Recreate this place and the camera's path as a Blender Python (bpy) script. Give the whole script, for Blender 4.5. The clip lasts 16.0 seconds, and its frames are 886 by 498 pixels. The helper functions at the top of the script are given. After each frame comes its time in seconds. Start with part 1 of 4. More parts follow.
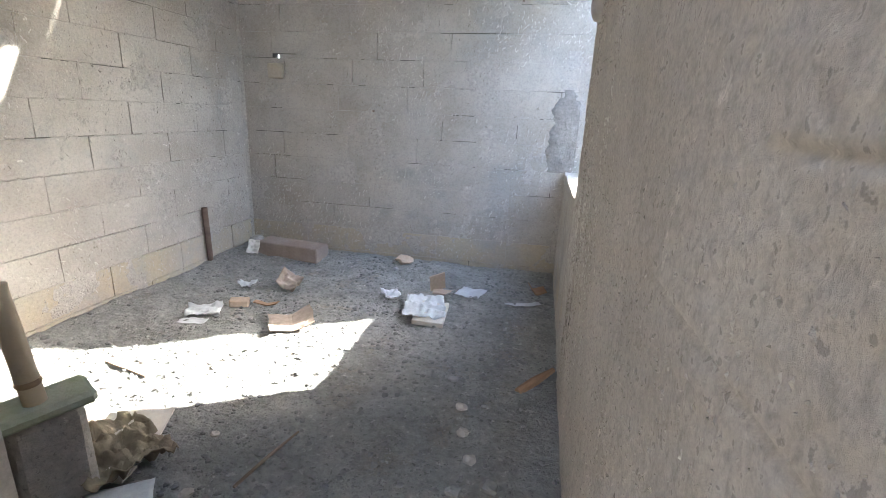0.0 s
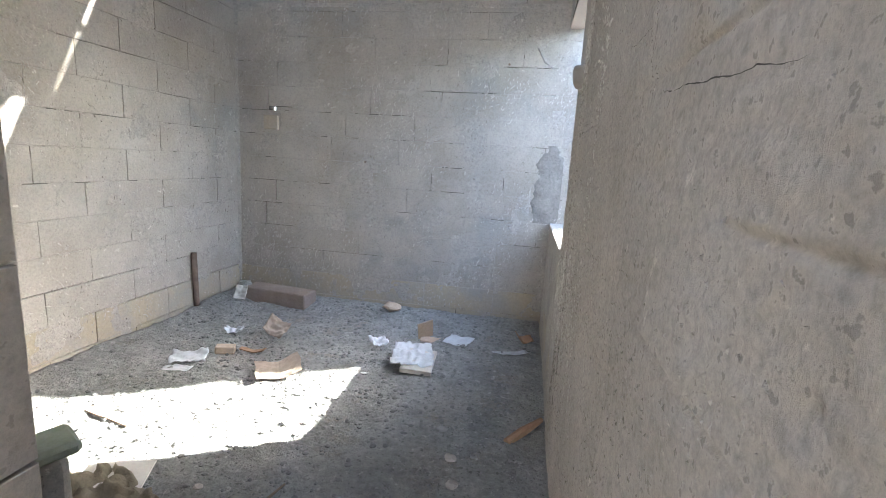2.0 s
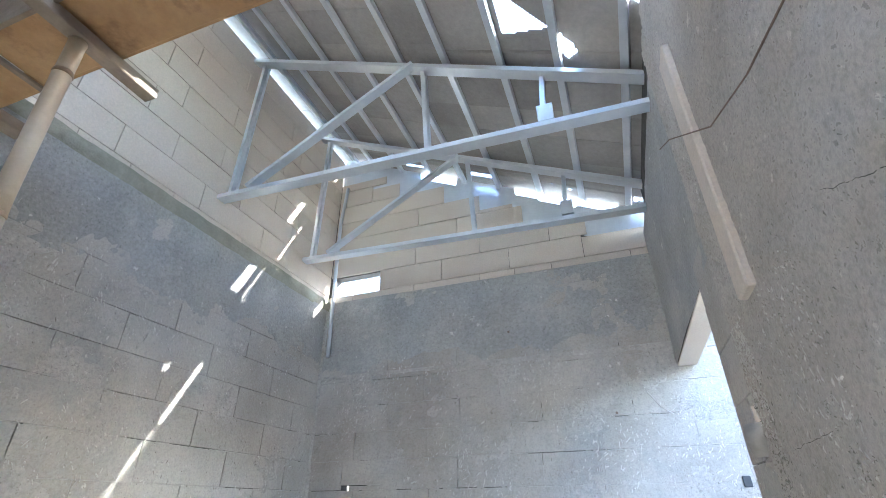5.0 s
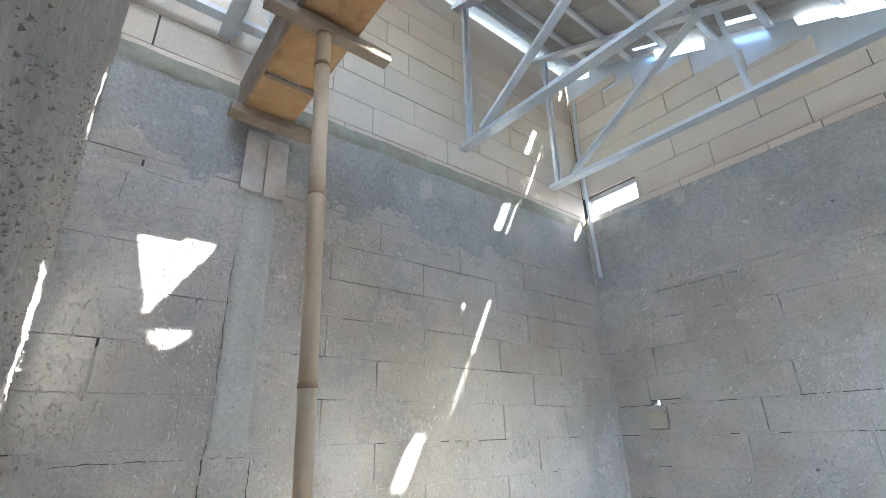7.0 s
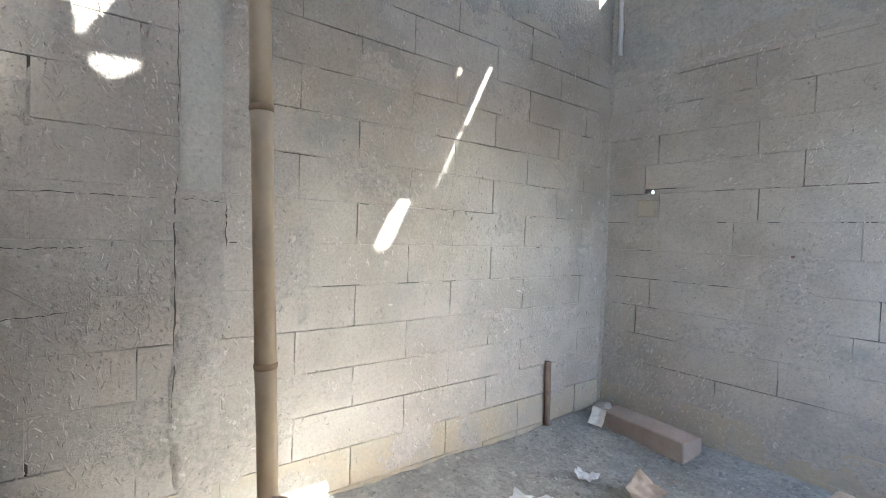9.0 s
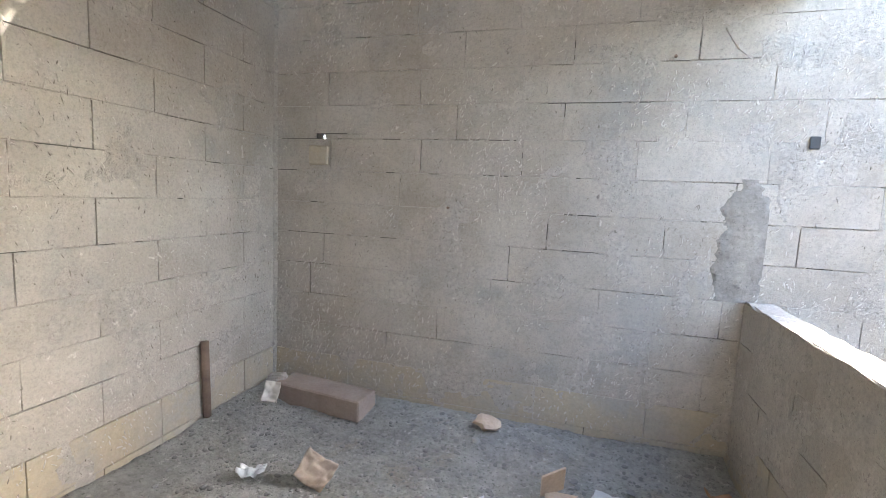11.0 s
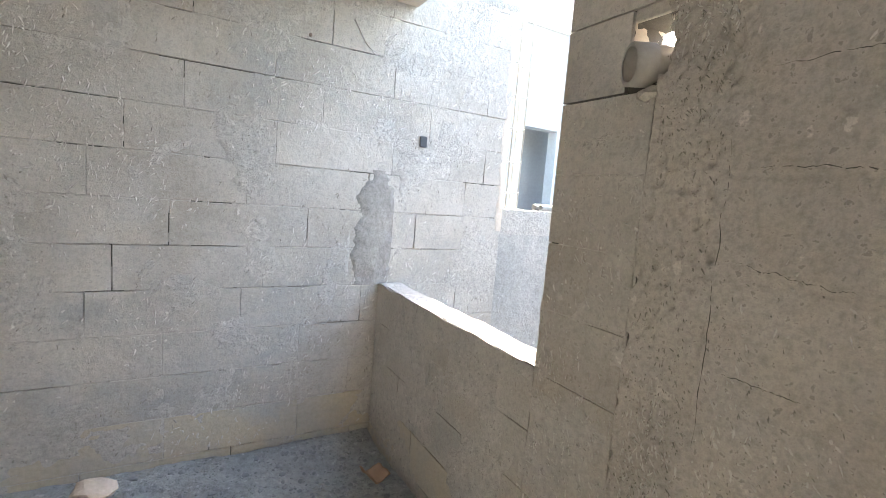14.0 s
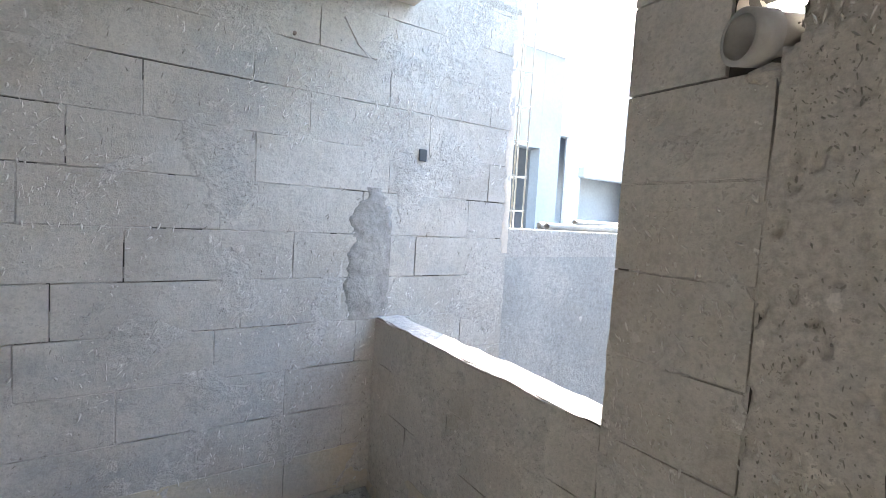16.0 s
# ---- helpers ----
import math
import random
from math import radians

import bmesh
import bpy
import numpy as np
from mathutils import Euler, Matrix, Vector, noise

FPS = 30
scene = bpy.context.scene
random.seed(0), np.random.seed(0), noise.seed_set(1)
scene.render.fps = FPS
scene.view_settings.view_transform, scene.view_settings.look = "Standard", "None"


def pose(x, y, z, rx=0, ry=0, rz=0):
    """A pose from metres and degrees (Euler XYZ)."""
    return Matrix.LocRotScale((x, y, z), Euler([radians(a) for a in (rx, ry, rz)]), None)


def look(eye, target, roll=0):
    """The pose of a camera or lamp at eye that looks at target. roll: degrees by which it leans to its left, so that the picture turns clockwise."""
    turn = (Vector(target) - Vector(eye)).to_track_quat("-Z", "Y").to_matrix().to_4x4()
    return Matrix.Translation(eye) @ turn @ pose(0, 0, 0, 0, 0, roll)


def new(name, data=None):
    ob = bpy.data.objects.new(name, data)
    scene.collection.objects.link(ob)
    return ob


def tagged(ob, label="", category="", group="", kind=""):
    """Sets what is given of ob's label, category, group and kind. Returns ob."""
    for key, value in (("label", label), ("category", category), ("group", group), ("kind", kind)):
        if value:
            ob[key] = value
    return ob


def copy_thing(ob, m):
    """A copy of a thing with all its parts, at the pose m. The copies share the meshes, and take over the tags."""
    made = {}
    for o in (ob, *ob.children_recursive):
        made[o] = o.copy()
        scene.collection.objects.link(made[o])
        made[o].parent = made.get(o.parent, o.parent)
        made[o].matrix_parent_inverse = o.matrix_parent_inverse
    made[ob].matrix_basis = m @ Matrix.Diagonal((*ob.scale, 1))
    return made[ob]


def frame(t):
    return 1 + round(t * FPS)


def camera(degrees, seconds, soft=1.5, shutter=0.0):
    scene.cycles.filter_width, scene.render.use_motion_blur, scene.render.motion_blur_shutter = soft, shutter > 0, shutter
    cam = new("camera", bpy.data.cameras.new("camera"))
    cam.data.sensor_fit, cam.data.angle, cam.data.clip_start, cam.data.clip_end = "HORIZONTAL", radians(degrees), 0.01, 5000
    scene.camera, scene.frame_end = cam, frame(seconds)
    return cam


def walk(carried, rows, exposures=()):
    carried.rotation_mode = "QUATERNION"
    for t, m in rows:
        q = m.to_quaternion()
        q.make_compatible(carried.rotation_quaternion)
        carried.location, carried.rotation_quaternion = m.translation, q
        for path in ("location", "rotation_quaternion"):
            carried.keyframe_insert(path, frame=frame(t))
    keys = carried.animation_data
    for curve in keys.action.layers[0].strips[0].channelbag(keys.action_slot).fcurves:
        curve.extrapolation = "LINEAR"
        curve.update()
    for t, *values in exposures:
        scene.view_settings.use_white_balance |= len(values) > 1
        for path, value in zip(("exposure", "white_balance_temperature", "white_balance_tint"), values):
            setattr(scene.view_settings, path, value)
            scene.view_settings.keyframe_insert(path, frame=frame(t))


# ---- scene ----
cam = camera(87.2, 16.0, soft=0.6)
EXPOSURES = [(0, 4.85, 6450, 9), (2.0, 4.85, 6300, 8), (2.5, 4.8, 6350, 9), (3.0, 5.15, 6500, 10), (6, 5.15, 5450, 4), (7.0, 5.15, 5850, 5), (8.5, 5.05, 6150, 6), (9.5, 4.9, 6250, 8), (12.0, 5.0, 7300, 10), (14.5, 5.0, 6950, 8), (16, 4.75, 6450, 8)]
PATH = [
    (0, (0.368, 0.436, 1.213), (-0.008, 2.319, 0.653), 2.5),
    (0.5, (0.356, 0.405, 1.209), (0.015, 2.304, 0.684), 3.2),
    (1, (0.349, 0.388, 1.219), (0.009, 2.303, 0.753), 3.3),
    (1.5, (0.352, 0.378, 1.227), (0.021, 2.306, 0.813), 3.3),
    (2, (0.352, 0.374, 1.243), (0.021, 2.312, 0.877), 3.5),
    (2.5, (0.353, 0.4, 1.275), (0.032, 2.365, 1.085), 2.9),
    (3, (0.352, 0.508, 1.342), (-0.017, 2.466, 1.508), 1.3),
    (3.5, (0.351, 0.649, 1.426), (-0.076, 2.528, 1.961), 1.3),
    (3.7, (0.339, 0.675, 1.439), (-0.104, 2.531, 2.04), 1.5),
    (5.8, (0.061, 0.848, 1.475), (-0.732, 2.292, 2.609), -4.8),
    (6, (0.055, 0.85, 1.475), (-0.862, 2.226, 2.601), -4.7),
    (6.5, (0.007, 0.868, 1.465), (-1.206, 2.108, 2.461), -2.9),
    (6.9, (-0.029, 0.872, 1.423), (-1.44, 2.034, 2.234), -1.9),
    (7, (-0.044, 0.872, 1.42), (-1.499, 2.02, 2.171), -1.5),
    (7.5, (-0.063, 0.88, 1.375), (-1.692, 1.929, 1.872), 0.5),
    (8, (-0.074, 0.888, 1.33), (-1.791, 1.878, 1.598), 1.4),
    (8.3, (-0.078, 0.917, 1.304), (-1.818, 1.892, 1.447), 1.8),
    (8.5, (-0.086, 0.938, 1.289), (-1.819, 1.933, 1.364), 1.9),
    (9, (-0.161, 1.067, 1.264), (-1.74, 2.292, 1.201), 2.0),
    (9.5, (-0.259, 1.193, 1.263), (-1.558, 2.707, 1.117), 2.1),
    (9.7, (-0.275, 1.22, 1.248), (-1.45, 2.831, 1.092), 1.8),
    (11.8, (-0.263, 1.76, 1.305), (-0.366, 3.746, 1.086), 4.1),
    (12, (-0.286, 1.783, 1.314), (-0.236, 3.771, 1.106), 4.3),
    (12.5, (-0.368, 1.826, 1.318), (0.032, 3.774, 1.105), 3.8),
    (13, (-0.404, 1.844, 1.317), (0.282, 3.709, 1.097), 3.5),
    (13.5, (-0.386, 1.85, 1.312), (0.488, 3.635, 1.086), 4.1),
    (14, (-0.403, 1.864, 1.312), (0.587, 3.587, 1.086), 4.6),
    (14.5, (-0.429, 1.88, 1.319), (0.595, 3.587, 1.126), 4.6),
    (15, (-0.431, 1.936, 1.322), (0.605, 3.639, 1.166), 4.9),
    (15.5, (-0.404, 2.077, 1.319), (0.64, 3.779, 1.194), 4.4),
    (16, (-0.388, 2.21, 1.295), (0.701, 3.882, 1.165), 3.3),
]
walk(cam, [(t, look(eye, target, roll)) for t, eye, target, roll in PATH], exposures=EXPOSURES)

# ---- world, sun ----
SUN = Vector((1.06, 0.66, 0.82)).normalized()
world = bpy.data.worlds.new("world")
scene.world = world
world.use_nodes = True
wn = world.node_tree.nodes
sky = wn.new("ShaderNodeTexSky")
sky.sky_type, sky.sun_disc = "NISHITA", False
sky.sun_elevation = math.asin(SUN.z)
sky.sun_rotation = math.atan2(SUN.x, SUN.y)
sky.dust_density = 1.5
world.node_tree.links.new(sky.outputs[0], wn["Background"].inputs[0])
wn["Background"].inputs[1].default_value = 0.105
sun = new("sun", bpy.data.lights.new("sun", "SUN"))
sun.data.energy, sun.data.angle, sun.data.color = 2.1, radians(0.5), (1.0, 0.95, 0.87)
sun.matrix_world = look(SUN * 30, (0, 0, 0))

# ---- plan ----
L, B, R, F = -2.215, 4.225, 0.56, -0.07      # faces of the left, back and right walls; the floor
FY = 0.72                                     # inner face of the front wall
SILL, LINTEL = 0.81, 2.3
JAMB = 2.915


def zr(x):
    """Underside of the roof tiles."""
    return 4.82 - 0.47 * (x + 2.2)


# ---- materials ----
def mat(name, a, b, scale=3.0, rough=0.9, bump=0.3, grain=60.0, metal=0.0, c=None, spread=0.0, fleck=None, fs=14.0, fl=0.66, pit=0.0, ps=80.0, gc=0.1, lo=0.35, hi=0.65, dist=0.01):
    """Two colours mixed by noise at scale, a fine grain, and a per-piece brightness spread; c: a third colour in rarer
    stains; pit: dark specks, small shadows of a knobby face put into the colour.
    """
    m = bpy.data.materials.new(name)
    m.use_nodes = True
    nt = m.node_tree
    n, ln = nt.nodes, nt.links.new
    bs = n["Principled BSDF"]
    geo = n.new("ShaderNodeNewGeometry")

    def noisy(s, detail, rg):
        t = n.new("ShaderNodeTexNoise")
        t.inputs["Scale"].default_value, t.inputs["Detail"].default_value, t.inputs["Roughness"].default_value = s, detail, rg
        ln(geo.outputs["Position"], t.inputs["Vector"])
        return t.outputs[0]

    def ramp(v, p, q):
        r = n.new("ShaderNodeMapRange")
        r.inputs[1].default_value, r.inputs[2].default_value = p, q
        ln(v, r.inputs[0])
        return r.outputs[0]

    def mix(f, x, y, kind="MIX"):
        k = n.new("ShaderNodeMix")
        k.data_type, k.blend_type = "RGBA", kind
        for s, v in ((k.inputs[0], f), (k.inputs[6], x), (k.inputs[7], y)):
            if isinstance(v, (int, float)):
                s.default_value = v
            elif isinstance(v, tuple):
                s.default_value = (*v, 1)
            else:
                ln(v, s)
        return k.outputs[2]

    col = mix(ramp(noisy(scale, 6, 0.6), lo, hi), a, b)
    if c:
        col = mix(ramp(noisy(scale * 0.6 + 0.37, 8, 0.7), 0.55, 0.68), col, c)
    if fleck:
        col = mix(ramp(noisy(fs, 5, 0.65), fl, fl + 0.035), col, fleck)
    # small shadows of the knobby surface, painted as darker specks
    if pit:
        col = mix(ramp(noisy(ps, 4, 0.6), 0.61, 0.66), col, mix(1.0, col, (1 - pit, 1 - pit, 1 - pit), "MULTIPLY"))
    fine = noisy(grain, 8, 0.75)
    grey = n.new("ShaderNodeMapRange")
    grey.inputs[1].default_value, grey.inputs[2].default_value = 0.3, 0.7
    grey.inputs[3].default_value, grey.inputs[4].default_value = 1 - 1.25 * gc, 1 + gc
    ln(fine, grey.inputs[0])
    col = mix(1.0, col, grey.outputs[0], "MULTIPLY")
    if spread:
        info = n.new("ShaderNodeObjectInfo")
        r = n.new("ShaderNodeMapRange")
        r.inputs[3].default_value, r.inputs[4].default_value = 1 - spread, 1 + spread
        ln(info.outputs["Random"], r.inputs[0])
        col = mix(1.0, col, r.outputs[0], "MULTIPLY")
    ln(col, bs.inputs["Base Color"])
    bs.inputs["Roughness"].default_value, bs.inputs["Metallic"].default_value = rough, metal
    if bump:
        bp = n.new("ShaderNodeBump")
        bp.inputs["Strength"].default_value, bp.inputs["Distance"].default_value = bump, dist
        add = n.new("ShaderNodeMath")
        ln(noisy(grain * 0.35, 3, 0.6), add.inputs[0])
        ln(fine, add.inputs[1])
        ln(add.outputs[0], bp.inputs["Height"])
        ln(bp.outputs[0], bs.inputs["Normal"])
    return m


M_BLOCK = mat("aerated_block", (0.415, 0.375, 0.325), (0.535, 0.50, 0.45), 1.9, 0.95, 0.45, 60, c=(0.385, 0.37, 0.345), spread=0.03, fleck=(0.66, 0.63, 0.58), fs=21, fl=0.67, pit=0.3, ps=60, gc=0.2, dist=0.012)
M_PALE = mat("new_block", (0.62, 0.53, 0.44), (0.66, 0.585, 0.50), 1.6, 0.95, 0.2, 80, spread=0.06)
M_SKIM = mat("cement_skim", (0.44, 0.41, 0.37), (0.54, 0.505, 0.455), 2.6, 0.95, 0.75, 44, c=(0.50, 0.475, 0.435), fleck=(0.67, 0.64, 0.59), fs=13, fl=0.65, pit=0.3, ps=60, gc=0.2, dist=0.02)
M_DARK = mat("grey_render", (0.35, 0.34, 0.32), (0.46, 0.445, 0.415), 1.7, 0.95, 0.6, 48, c=(0.50, 0.475, 0.435), fleck=(0.59, 0.57, 0.53), fs=12, fl=0.67, pit=0.25, ps=75, gc=0.2, dist=0.016)
M_ROUGH = mat("rough_cast", (0.44, 0.40, 0.35), (0.535, 0.49, 0.435), 3, 0.95, 0.6, 60, c=(0.48, 0.44, 0.39), fleck=(0.64, 0.59, 0.525), fs=17, fl=0.645, pit=0.4, ps=60, gc=0.25, dist=0.014)
M_JOINT = mat("mortar", (0.07, 0.065, 0.055), (0.11, 0.10, 0.088), 8, 0.95, 0.5)
M_SPATTER = mat("dried_mortar", (0.54, 0.51, 0.465), (0.68, 0.65, 0.60), 12, 0.95, 0.4, 60)
M_DARK_CRUMB = mat("dark_crumbs", (0.25, 0.23, 0.20), (0.35, 0.32, 0.285), 12, 0.95, 0.4, 60)
M_WET = mat("damp_cement", (0.25, 0.235, 0.215), (0.36, 0.335, 0.305), 5, 0.9, 0.7, 45, c=(0.36, 0.34, 0.31), pit=0.3, gc=0.2)
M_MOSS = mat("mossy_mortar", (0.30, 0.29, 0.22), (0.38, 0.36, 0.29), 6, 0.95, 0.8, 50)
M_GREEN = mat("green_stained_render", (0.42, 0.42, 0.375), (0.50, 0.485, 0.435), 3, 0.9, 0.4, 50, c=(0.45, 0.43, 0.39), fleck=(0.58, 0.57, 0.52), pit=0.25, gc=0.15)
M_YELLOW = mat("bare_base_block", (0.52, 0.45, 0.33), (0.46, 0.425, 0.365), 4, 0.95, 0.5, 50, c=(0.43, 0.41, 0.375))
M_SAND = mat("sandy_ground", (0.32, 0.325, 0.31), (0.45, 0.455, 0.435), 5.5, 0.95, 1.0, 30, c=(0.37, 0.345, 0.30), fleck=(0.54, 0.54, 0.52), fs=26, fl=0.61, pit=0.4, ps=45, gc=0.25, dist=0.035)
M_STONE = mat("gravel", (0.30, 0.31, 0.31), (0.46, 0.46, 0.45), 9, 0.95, 0.5, 60, spread=0.3)
M_STEEL = mat("galvanised_steel", (0.64, 0.675, 0.72), (0.74, 0.77, 0.81), 5, 0.34, 0.03, 30, metal=0.6, gc=0.03)
M_TILE = mat("roof_tile", (0.33, 0.31, 0.29), (0.43, 0.405, 0.38), 2, 0.8, 0.4, 30, spread=0.14)
M_PLY = mat("plywood", (0.44, 0.25, 0.11), (0.54, 0.34, 0.17), 4, 0.75, 0.2, 25, c=(0.28, 0.15, 0.075))
M_WOOD = mat("grey_timber", (0.26, 0.20, 0.15), (0.36, 0.29, 0.22), 5, 0.85, 0.4, 30)
M_LIME = mat("cement_splashed_board", (0.64, 0.60, 0.56), (0.46, 0.42, 0.385), 9, 0.9, 0.6, 35)
M_BAMBOO = mat("bamboo", (0.50, 0.385, 0.245), (0.61, 0.50, 0.35), 3, 0.5, 0.1, 20, c=(0.40, 0.295, 0.19), gc=0.06)
M_NODE = mat("bamboo_node", (0.26, 0.17, 0.10), (0.36, 0.25, 0.15), 8, 0.6, 0.2, 30)
M_PVC = mat("dusty_pvc", (0.33, 0.31, 0.28), (0.44, 0.41, 0.37), 6, 0.55, 0.1, 30)
M_CERAMIC = mat("ceramic_tile", (0.68, 0.64, 0.58), (0.74, 0.70, 0.64), 3, 0.35, 0.05, 20)
M_CERBACK = mat("ceramic_back", (0.55, 0.43, 0.32), (0.60, 0.48, 0.37), 5, 0.9, 0.3, 40)
M_BAG = mat("thin_plastic", (0.62, 0.65, 0.67), (0.74, 0.77, 0.79), 6, 0.3, 0.3, 12)
M_PAPER = mat("brown_paper", (0.38, 0.31, 0.25), (0.48, 0.40, 0.33), 5, 0.85, 0.2, 20)
M_CLOTH = mat("dirty_sacking", (0.25, 0.21, 0.15), (0.36, 0.31, 0.22), 8, 0.95, 0.6, 70)
M_ALGAE = mat("algae_block", (0.33, 0.38, 0.24), (0.45, 0.46, 0.37), 6, 0.95, 0.6, 40)
M_REDBRICK = mat("red_brick", (0.44, 0.25, 0.16), (0.50, 0.38, 0.30), 9, 0.95, 0.6, 45, c=(0.47, 0.43, 0.38), spread=0.15)
M_BROWN = mat("brown_block", (0.33, 0.265, 0.225), (0.40, 0.33, 0.285), 5, 0.95, 0.4, 50)
M_CHIP = mat("brown_chip", (0.40, 0.24, 0.14), (0.50, 0.33, 0.21), 6, 0.8, 0.3, 30)
M_IRON = mat("rusty_bar", (0.16, 0.11, 0.085), (0.24, 0.17, 0.13), 12, 0.8, 0.3, 40)
M_FACADE = mat("neighbour_render", (0.28, 0.30, 0.32), (0.34, 0.355, 0.37), 0.8, 0.9, 0.15, 20)
# darker copy of the neighbour's render, with the shade put into the colour
M_FACADE_SHADED = mat("neighbour_render_shaded", (0.16, 0.175, 0.19), (0.20, 0.21, 0.225), 0.8, 0.9, 0.1, 20)
M_WHITE = mat("white_paint", (0.78, 0.78, 0.77), (0.82, 0.82, 0.81), 1, 0.8, 0.1, 20)
# near-black tone that carries the shade inside openings
M_INSIDE_SHADE = mat("opening_shade", (0.05, 0.055, 0.06), (0.08, 0.085, 0.09), 2, 0.9, 0)


# ---- mesh helpers ----
def mesh_of(bm, name, material, smooth=False):
    me = bpy.data.meshes.new(name)
    bm.normal_update()
    bm.to_mesh(me)
    bm.free()
    me.materials.append(material)
    if smooth:
        for p in me.polygons:
            p.use_smooth = True
    return me


def part(name, bm, material, parent=None, label="", smooth=False):
    ob = new(name, mesh_of(bm, name, material, smooth))
    if parent:
        ob.parent = parent
    return tagged(ob, label) if label else ob


def piece(name, me, parent, m):
    ob = new(name, me)
    ob.parent = parent
    ob.matrix_basis = m
    return ob


def box(x0, x1, y0, y1, z0, z1, bevel=0.0, bm=None):
    own = bm or bmesh.new()
    r = bmesh.ops.create_cube(own, size=1.0)
    for v in r["verts"]:
        v.co = Vector(((x0 + x1) / 2 + v.co.x * (x1 - x0), (y0 + y1) / 2 + v.co.y * (y1 - y0), (z0 + z1) / 2 + v.co.z * (z1 - z0)))
    if bevel:
        es = list({e for v in r["verts"] for e in v.link_edges})
        bmesh.ops.bevel(own, geom=es, offset=bevel, segments=1, affect="EDGES")
    return own


def tube(pts, radii, sides=12, cap=True, bm=None):
    """A round bar along pts with a radius at each."""
    own = bm or bmesh.new()
    rings = []
    for i, p in enumerate(pts):
        p = Vector(p)
        d = (Vector(pts[min(i + 1, len(pts) - 1)]) - Vector(pts[max(i - 1, 0)])).normalized()
        u = d.orthogonal().normalized() if abs(d.z) < 0.9 else Vector((1, 0, 0)).cross(d).normalized()
        w = d.cross(u)
        rings.append([own.verts.new(p + radii[i] * (u * math.cos(a) + w * math.sin(a))) for a in (2 * math.pi * k / sides for k in range(sides))])
    for r, s in zip(rings, rings[1:]):
        for k in range(sides):
            own.faces.new((r[k], r[(k + 1) % sides], s[(k + 1) % sides], s[k]))
    if cap:
        own.faces.new(rings[0][::-1])
        own.faces.new(rings[-1])
    return own


def channel(a, b, w=0.075, h=0.035, up=(0, 0, 1), t=0.004, bm=None):
    """A lipped C section from a to b; h along up, w across."""
    own = bm or bmesh.new()
    a, b = Vector(a), Vector(b)
    d = (b - a).normalized()
    s = d.cross(Vector(up)).normalized()
    v = s.cross(d)
    lip = 0.28
    prof = [(-w / 2, lip * h), (-w / 2, -h / 2), (w / 2, -h / 2), (w / 2, lip * h), (w / 2 - t, lip * h), (w / 2 - t, -h / 2 + t), (-w / 2 + t, -h / 2 + t), (-w / 2 + t, lip * h)]
    ends = [[own.verts.new(p + s * x + v * y) for x, y in prof] for p in (a, b)]
    n = len(prof)
    for k in range(n):
        own.faces.new((ends[0][k], ends[0][(k + 1) % n], ends[1][(k + 1) % n], ends[1][k]))
    for e, flip in ((ends[0], True), (ends[1], False)):
        q = [(0, 1, 6, 7), (1, 2, 5, 6), (2, 3, 4, 5)]
        for f in q:
            vs = [e[i] for i in f]
            own.faces.new(vs[::-1] if flip else vs)
    return own


def sheet(origin, u, v, nu, nv, relief, keep=None):
    """A grid of nu x nv cells spanned by u and v, lifted along its normal by relief(point)."""
    bm = bmesh.new()
    o, u, v = Vector(origin), Vector(u), Vector(v)
    n = u.cross(v).normalized()
    g = []
    for i in range(nu + 1):
        row = []
        for j in range(nv + 1):
            p = o + u * (i / nu) + v * (j / nv)
            row.append(bm.verts.new(p + n * relief(p)))
        g.append(row)
    for i in range(nu):
        for j in range(nv):
            c = o + u * ((i + 0.5) / nu) + v * ((j + 0.5) / nv)
            if keep is None or keep(c):
                bm.faces.new((g[i][j], g[i + 1][j], g[i + 1][j + 1], g[i][j + 1]))
    return bm


def fbm(p, s, octaves=3):
    return noise.fractal(Vector(p) * s, 1.0, 2.0, octaves)


def empty(name, x, y, z):
    ob = new(name)
    ob.location = (x, y, z)
    return ob


def thing(name, bm, material, label, category, group="", kind="", smooth=False):
    return tagged(part(name, bm, material, None, "", smooth), label, category, group, kind)


def structure(name, bm, material, label, category, smooth=False):
    return thing(name, bm, material, label, category, "", "structure", smooth)


# ---- ground ----
def ground_relief(p):
    edge = min(abs(p.x - L), abs(B - p.y)) if L < p.x < R and p.y < B else 1.0
    return 0.022 * fbm(p, 1.6) + 0.012 * fbm(p, 7.0) + 0.006 * fbm(p, 24.0, 2) + 0.05 * max(0.0, 1 - edge / 0.35)


def build_ground():
    bm = sheet((L - 0.05, -2.6, F), (R + 0.15 - L, 0, 0), (0, B + 2.65, 0), 150, 330, ground_relief)
    x0, x1, y0, y1, far = L - 0.05, R + 0.1, -2.6, B + 0.05, 400.0
    z = F - 0.012
    for q in (((-far, -far), (far, -far), (far, y0), (-far, y0)), ((-far, y1), (far, y1), (far, far), (-far, far)),
              ((-far, y0), (x0, y0), (x0, y1), (-far, y1)), ((x1, y0), (far, y0), (far, y1), (x1, y1))):
        bm.faces.new([bm.verts.new((*c, z)) for c in q])
    structure("ground", bm, M_SAND, "grey sandy earth floor, loose and uneven, strewn with grit", "ground", True)


build_ground()


# ---- walls: a mortar core, blocks laid on it, and a thin uneven skim over the joints ----
BLOCK_CACHE = {}


